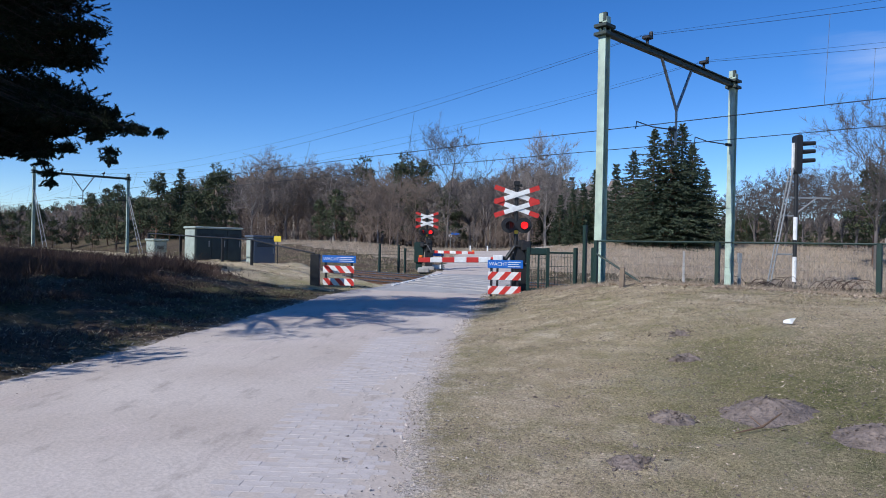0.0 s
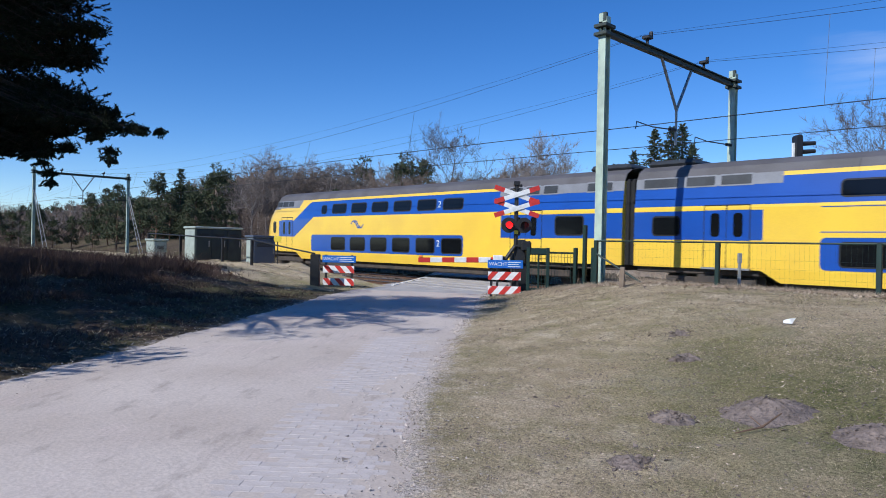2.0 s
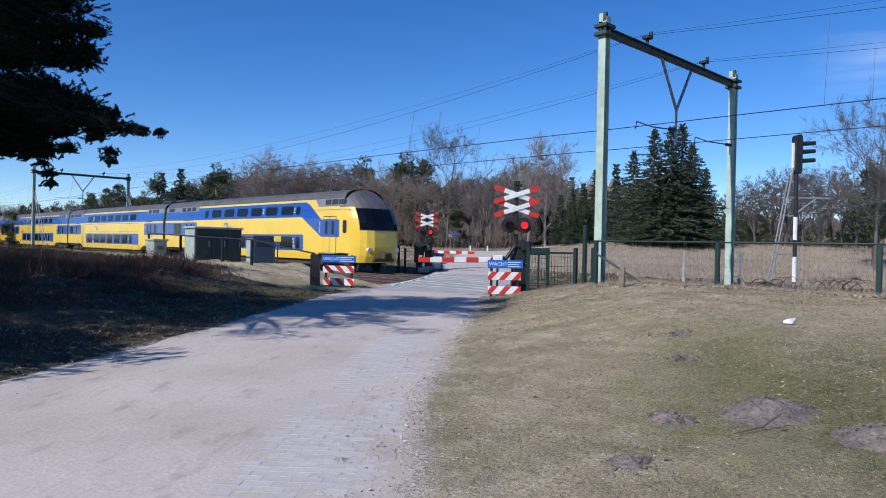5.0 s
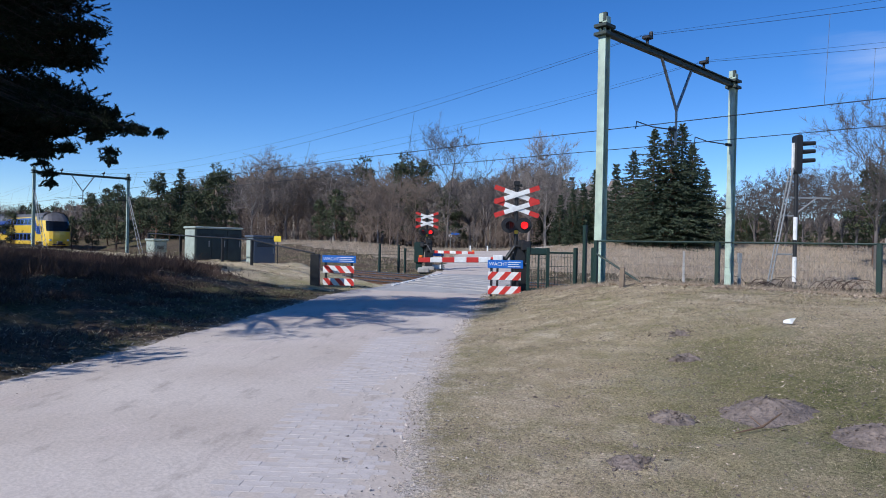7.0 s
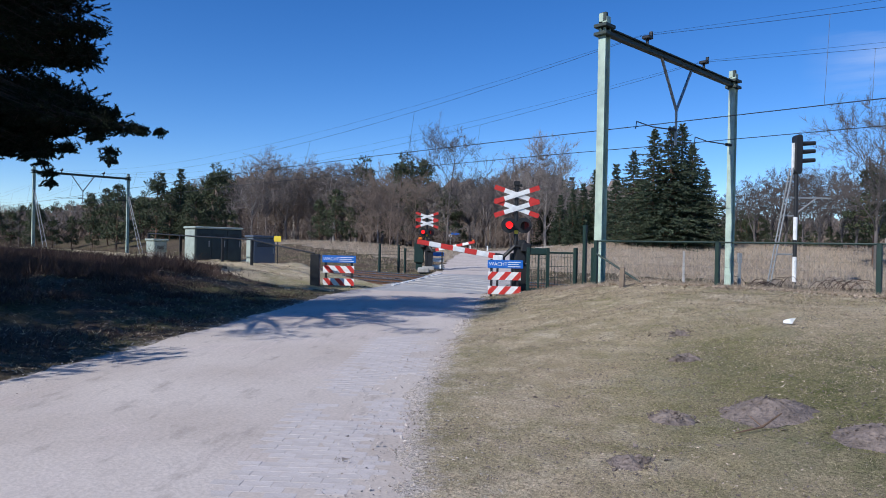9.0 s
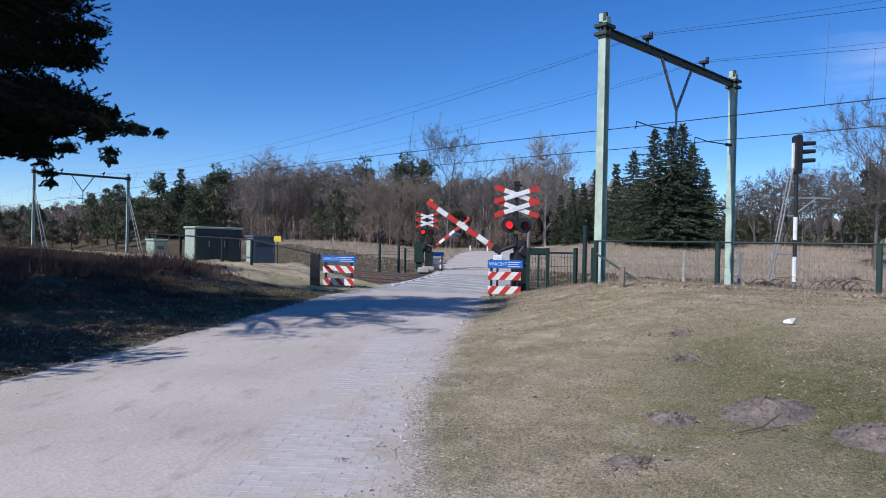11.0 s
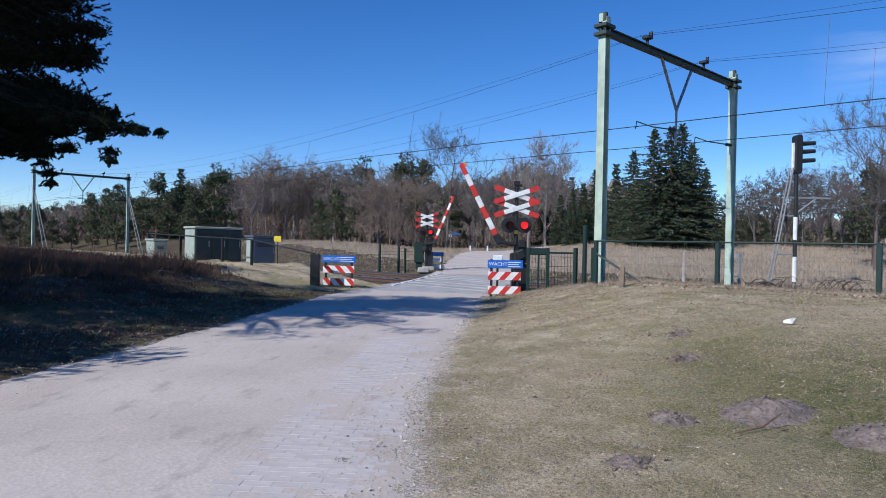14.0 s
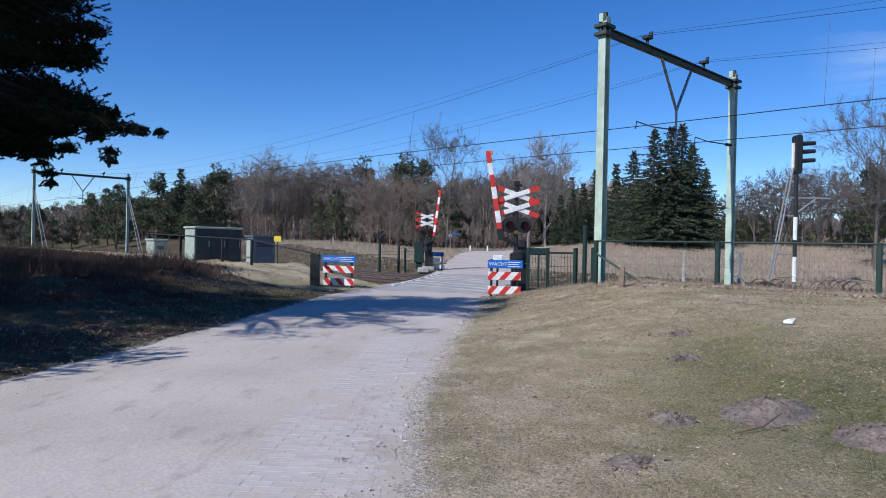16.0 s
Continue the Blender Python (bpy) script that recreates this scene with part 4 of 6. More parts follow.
def crossing_signal(p, label):
    """A post with a double cross, two lamps, and the barrier drive."""
    g = thing("crossing_signal", label, "crossing signal", facing(p), group="crossing signals")
    post = Shape().tube([(0, 0, -0.2), (0, 0, 3.42)], 0.065, 12)
    post.box((-0.1, -0.1, 3.42), (0.1, 0.1, 3.56), 0.02)
    post.box((-0.11, -0.06, 3.30), (0.11, 0.06, 3.36), 0.01)
    part("post", post, M_BLACK, g, "black steel post with a square cap")
    for z in (3.13, 2.70):
        cross_board(z, g, 0.70, 0.235)
    lenses = []
    for s in (-1, 1):
        x = s * 0.235
        bk = Shape()
        bk.tube([(x, -0.10, 2.17), (x, -0.125, 2.17)], 0.245, 24)
        bk.tube([(x, -0.02, 2.17), (x, -0.12, 2.17)], 0.13, 16)
        bk.box((min(0, x), -0.07, 2.14), (max(0, x), -0.02, 2.20), 0.01)
        lamp = part("lamp", bk, M_BLACK, g, "round black lamp with a red lens")
        hood = Shape()
        pts = []
        for k in range(13):
            w = radians(-20 + k * 220 / 12)
            pts.append((math.cos(w), math.sin(w)))
        for (c0, s0), (c1, s1) in zip(pts, pts[1:]):
            r = 0.135
            hood.add([(x + r * c0, -0.125, 2.17 + r * s0), (x + r * c1, -0.125, 2.17 + r * s1), (x + r * c1, -0.36, 2.15 + r * s1), (x + r * c0, -0.36, 2.15 + r * s0)], [(0, 1, 2, 3)])
        part("hood", hood, M_BLACK, lamp)
        # Glowing disc; its turning is added to show the lamp going on and off.
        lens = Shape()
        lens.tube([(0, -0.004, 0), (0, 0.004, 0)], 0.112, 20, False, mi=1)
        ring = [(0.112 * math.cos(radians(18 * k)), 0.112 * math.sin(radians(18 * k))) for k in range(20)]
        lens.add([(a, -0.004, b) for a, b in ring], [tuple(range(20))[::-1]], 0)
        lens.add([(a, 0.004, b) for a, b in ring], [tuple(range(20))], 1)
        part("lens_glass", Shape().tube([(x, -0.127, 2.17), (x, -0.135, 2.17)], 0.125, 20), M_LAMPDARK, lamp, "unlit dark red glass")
        ob = part("lens", lens, [M_LAMPRED, M_LAMPDARK], lamp, "glowing red disc, turned edge-on to flash")
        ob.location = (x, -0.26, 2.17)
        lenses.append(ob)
    part("yellow_plate", Shape().box((-0.06, -0.10, 1.90), (0.06, -0.07, 2.02), 0.01), M_YELLOWTAG, g)
    d = Shape()
    d.box((-0.10, -0.02, 0.0), (0.40, 0.42, 0.95), 0.03)
    d.box((-0.02, -0.12, 0.95), (0.34, 0.36, 1.55), 0.05)
    d.box((0.05, -0.2, 1.45), (0.30, 0.2, 1.72), 0.04)
    d.box((-0.16, 0.0, 0.9), (0.05, 0.3, 1.3), 0.04)
    part("barrier_drive", d, M_BLACK, g, "black barrier drive housing")
    part("foot_plate", Shape().box((-0.25, -0.2, -0.2), (0.5, 0.5, 0.03), 0.02), M_CONCRETE, g)
    part("bell", Shape().tube([(0.12, -0.05, 3.38), (0.12, -0.05, 3.46)], 0.05, 12), M_BLACK, g)
    return g, lenses


def barrier_arm(length, seq):
    """A striped boom lying along -x from its pivot, with a counterweight."""
    b = thing("barrier_arm", "red and white striped crossing barrier arm", "barrier arm", group="barrier arms")
    n = len(seq)
    root, drop = 0.43, -0.43
    for i, mt in enumerate(seq):
        x0, x1 = -root - (length - root) * i / n, -root - (length - root) * (i + 1) / n
        t = 0.085 - 0.010 * i / n
        part("stripe", Shape().box((x1, -0.03, drop - t), (x0, 0.03, drop + t), 0.012), mt, b)
    part("arm_clamp", Shape().box((-0.62, -0.05, drop - 0.11), (-0.28, 0.05, drop + 0.11), 0.02).tube([(-0.36, 0.0, drop), (-0.05, 0.0, 0.0)], 0.06, 8), M_BLACK, b)
    part("counterweight", Shape().box((0.14, -0.12, -0.16), (0.46, 0.12, 0.16), 0.05).tube([(-0.1, 0.02, 0.0), (0.3, 0.02, 0.0)], 0.05, 8), M_BLACK, b)
    part("tip_lamp", Shape().box((-length + 0.02, -0.05, drop + 0.07), (-length + 0.14, 0.05, drop + 0.15), 0.02), M_ORANGE, b)
    return b


NEAR_P = at(2.29, 21.5, 0.10)
FAR_P = at(-1.03, 42.6, 0.22)
near_signal, near_lenses = crossing_signal(NEAR_P, "black crossing signal with a red and white double cross")
far_signal, far_lenses = crossing_signal(FAR_P, "black crossing signal beyond the tracks with a double cross")
NEAR_ARM = barrier_arm(3.08, [M_RED, M_WHITE, M_RED, M_WHITE, M_RED, M_WHITE, M_RED])
FAR_ARM = barrier_arm(3.48, [M_RED, M_WHITE, M_RED, M_WHITE, M_RED, M_WHITE, M_RED])


def barrier_board(p, turn, wide, label, lean=1):
    """Two red and white boards and a blue plate on posts."""
    g = thing("warning_board", label, "warning board", facing(p, turn), group="warning boards")
    for x in (0.06, wide - 0.14):
        part("post", Shape().box((x, 0.0, -0.15), (x + 0.08, 0.08, 1.15), 0.01), M_BLACK, g)
    for z in (0.08, 0.52):
        b = part("board", Shape().box((0, -0.03, z), (wide, 0.0, z + 0.25), 0.006), M_WHITE, g, "white board with red diagonal stripes")
        k = -0.10
        while k < wide:
            q = [(k, 0.0), (k + 0.19, 0.0), (k + 0.41, 0.25), (k + 0.22, 0.25)]
            if lean < 0:
                q = [(x + 0.1, 0.25 - c) for x, c in q[::-1]]
            q = clip_x(clip_x(q, 0.0, False), wide, True)
            if len(q) > 2:
                part("stripe", Shape().prism([(x, z + c) for x, c in q], 0.006, Matrix.Translation((0, -0.036, 0))), M_RED, b)
            k += 0.41
    s = part("blue_plate", Shape().box((-0.02, -0.05, 0.88), (wide + 0.06, -0.01, 1.13), 0.008), M_SIGNBLUE, g, "blue plate with unreadable white lettering")
    word = part("lettering", glyph("WACHT", 0.15, 0.003), None, s, "white sign lettering")
    word.location = (0.30, -0.052, 1.005)
    for z, x0, x1 in ((1.055, 0.60, wide - 0.02), (0.99, 0.60, wide - 0.08), (0.925, 0.60, wide - 0.02)):
        part("lettering", Shape().box((x0, -0.054, z), (x1, -0.05, z + 0.022)), M_WHITE, s)
    return g


def clip_x(poly, x, keep_low):
    return [(a, b) for b, a in clip_z([(b, a) for a, b in poly], x, keep_low)]


barrier_board(at(1.40, 20.9, 0.05), -4, 1.0, "striped red and white warning board with blue plate by the crossing")
barrier_board(at(-4.21, 24.0, 0.03), -6, 1.12, "striped red and white warning board with blue plate by a post", -1)

# the white box on the near barrier post
wb = thing("equipment_box", "small white equipment box on a black stake", "equipment box", facing(at(1.87, 21.3, 1.12)))
part("box", Shape().box((-0.30, -0.12, 0), (0.0, 0.06, 0.20), 0.02), M_WHITE, wb)
part("stake", Shape().box((-0.19, -0.05, -1.25), (-0.12, 0.02, 0.0), 0.005), M_BLACK, wb)


def fence_run(pts, top, base_drop, name_label, mesh_to=None, post=0.05):
    """Posts with a top rail and wire mesh."""
    g = thing("mesh_fence", name_label, "fence", group="mesh fences")
    prev = None
    for x, y in pts:
        z0 = ground_z(x, y)
        part("post", Shape().box((x - post, y - post, z0 - 0.3), (x + post, y + post, top + 0.02), 0.01), M_GREENSTEEL, g)
    for (x0, y0), (x1, y1) in zip(pts, pts[1:]):
        a, b = Vector((x0, y0, top)), Vector((x1, y1, top))
        part("top_rail", Shape().tube([a, b], 0.024, 6), M_GREENSTEEL, g)
        w = Shape()
        z0 = max(ground_z(x0, y0), ground_z(x1, y1)) + 0.04
        n = int((b - a).length / 0.10)
        for k in range(1, n):
            q = a.lerp(b, k / n)
            w.tube([(q.x, q.y, z0), (q.x, q.y, top)], 0.0011, 3, False)
        for k in range(0, int((top - z0) / 0.2)):
            w.tube([(x0, y0, z0 + k * 0.2), (x1, y1, z0 + k * 0.2)], 0.0014, 3, False)
        part("wire_mesh", w, M_GREENSTEEL, g)
    return g


fence_run([(-10.6, 16.0), (-7.2, 16.0), (-3.85, 16.0), (-0.5, 16.0), (2.9, 16.0), (6.3, 16.0), (12, 16.0)], 1.80, 0.3, "dark green wire mesh fence along the railway")
# diagonal stay at the end post
solid("fence_stay", Shape().tube([(-10.55, 15.95, 1.45), (-9.1, 15.85, 0.72)], 0.03, 8), M_GREENSTEEL, "dark green diagonal fence stay", "fence stay")


def gate(p, w, h, label):
    g = thing("metal_gate", label, "gate", facing(p), group="metal gates")
    for x in (0, w):
        part("gate_post", Shape().box((x - 0.05, -0.05, -0.2), (x + 0.05, 0.05, h), 0.01), M_GREENSTEEL, g)
    part("gate_frame", Shape().box((0.05, -0.02, h - 0.10), (w - 0.05, 0.02, h - 0.04), 0.01).box((0.05, -0.02, 0.12), (w - 0.05, 0.02, 0.18), 0.01), M_GREENSTEEL, g)
    b = Shape()
    k = 0.12
    while k < w - 0.06:
        b.tube([(k, 0, 0.15), (k, 0, h - 0.07)], 0.007, 5)
        k += 0.10
    for z in (0.45, 0.8, 1.1):
        b.tube([(0, 0, z), (w, 0, z)], 0.007, 5)
    part("gate_bars", b, M_GREENSTEEL, g)
    return g


gate(at(2.62, 20.9, 0.16), 0.60, 1.42, "dark green steel pedestrian gate beside the crossing signal")
gate(at(3.30, 21.4, 0.2), 0.88, 1.30, "dark green steel mesh gate panel")
for lat, dep, z, h in ((4.05, 20.8, 0.3, 1.3), (4.33, 20.8, 0.3, 2.0), (4.55, 20.6, 0.3, 1.32)):
    q = at(lat, dep, 0)
    solid("fence_post", Shape().box((-0.055, -0.055, z - 0.4), (0.055, 0.055, z + h), 0.012), M_GREENSTEEL, "dark green square steel fence post", "fence post", Matrix.Translation(q), group="fence posts")
q = at(2.93, 21.0, 0.0)
solid("junction_box", Shape().box((-0.27, -0.12, 1.36), (0.29, -0.06, 1.57), 0.02).box((-0.02, -0.11, -0.2), (0.04, -0.07, 1.36), 0.01), M_GREENSTEEL, "dark green steel junction box on a stake", "junction box", facing(q))

# timber peg, white marker post, pale marker beyond
q = Vector((-8.95, 14.6, 0))
solid("timber_peg", Shape().box((-0.06, -0.05, ground_z(q.x, q.y) - 0.2), (0.06, 0.06, 1.16), 0.015), M_WOOD, "weathered grey timber peg in the turf", "peg", Matrix.Translation(q) @ pose(0, 0, 0, 1.5, 2.0, 20))
q = at(7.45, 17.1, 0)
solid("marker_post", Shape().box((-0.035, -0.03, 0.3), (0.035, 0.03, 1.30), 0.008).box((-0.05, -0.04, 1.30), (0.05, 0.03, 1.55), 0.01), M_STEEL, "grey marker post with a small plate", "marker post", facing(q))
q = at(9.2, 26.0, 0)
solid("marker_post", Shape().box((-0.04, -0.03, -0.3), (0.04, 0.03, 1.55), 0.01), M_CONCRETE, "pale concrete marker post beyond the tracks", "marker post", facing(q))

# left fence post and its drooping rail
q = Vector((-19.83, 13.0, 0))
lp = thing("gate_post", "dark timber gate post with a drooping steel rail", "gate post")
part("post", Shape().box((-0.17, -0.12, 0.0), (0.14, 0.14, 1.20), 0.02), M_BLACK, lp, m=facing(q))
rail = [(-19.9, 13.0, 1.22), (-22.0, 13.0, 1.42), (-24.4, 13.05, 1.66), (-27.0, 13.1, 1.72), (-31.5, 13.2, 1.80), (-36.5, 13.6, 1.90)]
part("rail", Shape().tube(rail, 0.028, 8), M_BLACK, lp)
for x, y, z in rail[2:]:
    part("rail_post", Shape().box((x - 0.05, y - 0.05, 0.0), (x + 0.05, y + 0.05, z), 0.01), M_BLACK, lp)

# ---- relay cabinets ----
def cabinet(x, y, w, d, z0, z1, body, lid, label):
    """Long side along y, facing +x."""
    g = thing("relay_cabinet", label, "relay cabinet", Matrix.Translation((x, y, z0)), group="relay cabinets")
    h = z1 - z0
    part("plinth", Shape().box((-d + 0.04, 0.04, -0.4), (-0.04, w - 0.04, 0.06), 0.01), M_CONCRETE, g)
    part("body", Shape().box((-d, 0, 0.06), (0, w, h - 0.10), 0.02), body, g)
    part("roof", Shape().box((-d - 0.06, -0.06, h - 0.10), (0.07, w + 0.06, h), 0.025), lid, g, "pale overhanging cabinet roof")
    n = max(1, round(w / 0.8))
    for k in range(n):
        a, b = k * w / n, (k + 1) * w / n
        dr = part("door", Shape().box((0.0, a + 0.03, 0.12), (0.025, b - 0.03, h - 0.14), 0.008), body, g)
        part("handle", Shape().box((0.025, b - 0.14, h * 0.45), (0.055, b - 0.10, h * 0.62), 0.006), M_STEEL, dr)
        v = Shape()
        for j in range(5):
            v.box((0.025, a + 0.15, h - 0.34 - j * 0.035), (0.034, b - 0.15, h - 0.32 - j * 0.035))
        part("vent", v, M_BLACK, dr)
    # Paler than the body: sunlight on this end is put into the paint.
    part("side_panel", Shape().box((-d + 0.06, -0.02, 0.12), (-0.06, 0.0, h - 0.14), 0.006), M_CABLID, g, "end panel coloured paler grey-green for the sunlit side")
    return g


cabinet(-29.9, 13.2, 2.25, 1.15, 0.55, 2.22, M_CABINET, M_CABLID, "large dark green relay cabinet with a pale roof")
cabinet(-26.35, 14.15, 1.05, 0.62, 0.45, 1.85, M_CABSMALL, M_CABSMALL, "smaller blue-grey relay cabinet with graffiti smears")
cabinet(-31.6, 12.0, 0.6, 0.9, 0.95, 1.62, M_CABLID, M_CABLID, "small pale green equipment cabinet")
yp = thing("sign_plate", "small yellow plate on a thin black stake", "sign plate", facing(at(-7.05, 29.0, 1.72)))
part("plate", Shape().box((-0.15, -0.02, -0.12), (0.15, 0.02, 0.12), 0.01), M_YELLOWTAG, yp)
part("stake", Shape().box((-0.02, 0.02, -1.6), (0.02, 0.06, 0.1), 0.004), M_BLACK, yp)

# ---- beyond the tracks ----
def far_fence():
    for lat, dep, h in ((-3.85, 41.5, 1.62), (-2.75, 42.5, 1.55), (-2.35, 42.5, 1.35)):
        q = at(lat, dep, 0)
        solid("fence_post", Shape().box((-0.06, -0.06, -0.3), (0.06, 0.06, h), 0.012), M_GREENSTEEL, "dark green square steel fence post", "fence post", Matrix.Translation(q), group="fence posts")
    g = thing("mesh_fence", "dark green wire mesh fence beyond the tracks", "fence", group="mesh fences")
    for (a, b) in (((-3.85, 41.5), (-2.75, 42.5)), ((-2.75, 42.5), (-1.6, 43.4))):
        p, r = at(*a, 0), at(*b, 0)
        w = Shape()
        for k in range(7):
            w.tube([p + Vector((0, 0, 0.15 + k * 0.2)), r + Vector((0, 0, 0.15 + k * 0.2))], 0.006, 4)
        for k in range(14):
            m = p.lerp(r, k / 14)
            w.tube([m + Vector((0, 0, 0.1)), m + Vector((0, 0, 1.4))], 0.004, 4)
        part("wire_mesh", w, M_GREENSTEEL, g)


far_fence()
q = at(-1.35, 42.9, 0.0)
solid("relay_box", Shape().box((-0.45, -0.25, 0.45), (0.15, 0.25, 1.75), 0.04).box((-0.35, -0.15, -0.2), (0.05, 0.15, 0.45), 0.02), M_GREENSTEEL, "dark green relay box beside the far crossing signal", "relay box", facing(q))
barrier_board(at(0.05, 43.0, 0.02), 180, 0.98, "pale back of a warning board beyond the tracks")
q = at(-1.15, 41.2, 0.0)
solid("concrete_block", Shape().box((-0.35, -0.2, -0.1), (0.35, 0.2, 0.22), 0.05), M_CONCRETE, "pale concrete block beside the track", "concrete block", facing(q))
q = at(1.0, 95, 1.0)
ss = thing("road_sign", "blue sign plate and white disc on a post", "road sign", facing(q))
part("post", Shape().tube([(0, 0, -0.3), (0, 0, 2.6)], 0.05, 8), M_STEEL, ss)
part("plate", Shape().box((0.05, -0.02, 2.05), (1.25, 0.02, 2.35), 0.01), M_SIGNBLUE, ss)
part("disc", Shape().tube([(-0.05, -0.05, 1.85), (-0.05, -0.09, 1.85)], 0.27, 16), M_WHITE, ss)
for lat, dep in ((3.0, 75), (4.9, 75)):
    solid("bollard", Shape().box((-0.08, -0.08, -0.2), (0.08, 0.08, 0.5), 0.03), M_WHITE, "white road marker post", "bollard", facing(at(lat, dep, rise(*at(lat, dep).xy) + 0.1)), group="bollards")


def signal_mast():
    g = thing("railway_signal", "black three-lamp railway signal on a banded mast with a ladder", "railway signal", facing(at(17.55, 34.0, 0.0), 0))
    z = -0.3
    for z1, mt in ((0.12, M_BLACK), (1.37, M_WHITE), (2.22, M_BLACK), (3.35, M_WHITE), (5.6, M_BLACK)):
        part("mast_band", Shape().tube([(0, 0, z), (0, 0, z1)], 0.10, 14), mt, g)
        z = z1
    part("backboard", Shape().prism(rounded(-0.14, 5.5, 0.16, 7.45, 0.15), 0.5, Matrix.Translation((0, -0.25, 0))), M_BLACK, g, "black rounded backboard")
    part("relay_case", Shape().box((-0.25, -0.06, 5.55), (-0.13, 0.06, 7.05), 0.02), M_WHITE, g, "pale lamp case")
    for zz in (6.15, 6.6, 7.0):
        part("lamp_hood", Shape().tube([(0.1, 0, zz), (0.85, -0.1, zz + 0.05)], [0.12, 0.10], 12), M_BLACK, g)
    l = Shape()
    for o in (-0.16, 0.16):
        l.tube([(-1.25, o, 0.0), (-0.25, o, 5.8)], 0.035, 6)
    for k in range(18):
        t = (k + 0.5) / 18
        l.tube([(-1.25 + t, -0.16, 5.8 * t), (-1.25 + t, 0.16, 5.8 * t)], 0.02, 5)
    part("ladder", l, M_STEEL, g, "galvanised steel ladder")
    part("bracket", Shape().box((-0.5, -0.03, 4.28), (1.75, 0.03, 4.36), 0.01).tube([(0.1, 0, 3.6), (1.0, 0, 4.3)], 0.04, 6), M_STEEL, g)
    for x, z in ((-0.7, 3.38), (-0.9, 1.45)):
        part("ladder_tie", Shape().box((x, -0.03, z), (0.1, 0.03, z + 0.08), 0.01), M_STEEL, g)


signal_mast()


# ---- trees ----
def sliver(sh, p, d, length, width, rng, mi=0):
    """A thin twig or blade as one tapering triangle."""
    a = d.cross(Vector((rng.uniform(-1, 1), rng.uniform(-1, 1), rng.uniform(-1, 1))))
    if a.length < 1e-4:
        return
    a = a.normalized() * width
    sh.add([p - a, p + a, p + d * length], [(0, 1, 2)], mi)


def turned(d, angle, rng):
    """A direction that leans away from d."""
    a = d.cross(Vector((rng.uniform(-1, 1), rng.uniform(-1, 1), rng.uniform(-1, 1)))).normalized()
    return (Matrix.Rotation(angle, 3, a) @ d).normalized()


def bare_tree_parts(seed, h, spread, twigs, first=0.18, up=0.35, tw=0.016, forks=(18, 6, 4)):
    rng = random.Random(seed)
    wood, fine = Shape(), Shape()

    def grow(p, d, length, r, level):
        pts, radii = [p], [r]
        n = 5 if level < 1 else 3
        for k in range(n):
            d = (d + Vector((rng.uniform(-1, 1), rng.uniform(-1, 1), rng.uniform(-0.5, 0.8) * 0.8)) * (0.07 + 0.08 * level)).normalized()
            d = (d + Vector((0, 0, up * 0.15))).normalized()
            pts.append(pts[-1] + d * length / n)
            radii.append(r * (1 - 0.75 * (k + 1) / n))
        wood.tube(pts, radii, (7, 4, 3, 3)[min(level, 3)], False)
        if level >= 2:
            for _ in range(twigs * (2 if level == 3 else 1)):
                t = rng.random()
                i = min(int(t * n), n - 1)
                q = pts[i].lerp(pts[i + 1], t * n - i)
                e = turned(d, rng.uniform(0.3, 1.2), rng)
                e = (e + Vector((0, 0, 0.2))).normalized()
                sliver(fine, q, e, rng.uniform(0.4, 1.15) * h / 15, tw, rng)
        if level >= 3:
            return
        kids = forks[level]
        for k in range(kids):
            t = first + (1 - first) * (k + rng.random()) / kids if level == 0 else rng.uniform(0.25, 1.0)
            i = min(int(t * n), n - 1)
            q = pts[i].lerp(pts[i + 1], min(1, t * n - i))
            e = turned(d, rng.uniform(0.6, 1.15) * spread, rng)
            u = (t - first) / (1 - first) if level == 0 else 0
            l = length * (0.20 + 0.30 * math.sin(math.pi * (0.18 + 0.72 * u))) if level == 0 else length * rng.uniform(0.45, 0.68)
            grow(q, e, l, radii[i] * (0.45 if level == 0 else 0.6), level + 1)

    grow(Vector((0, 0, -0.3)), Vector((0, 0, 1)), h * 0.86, h * 0.013, 0)
    return wood, fine


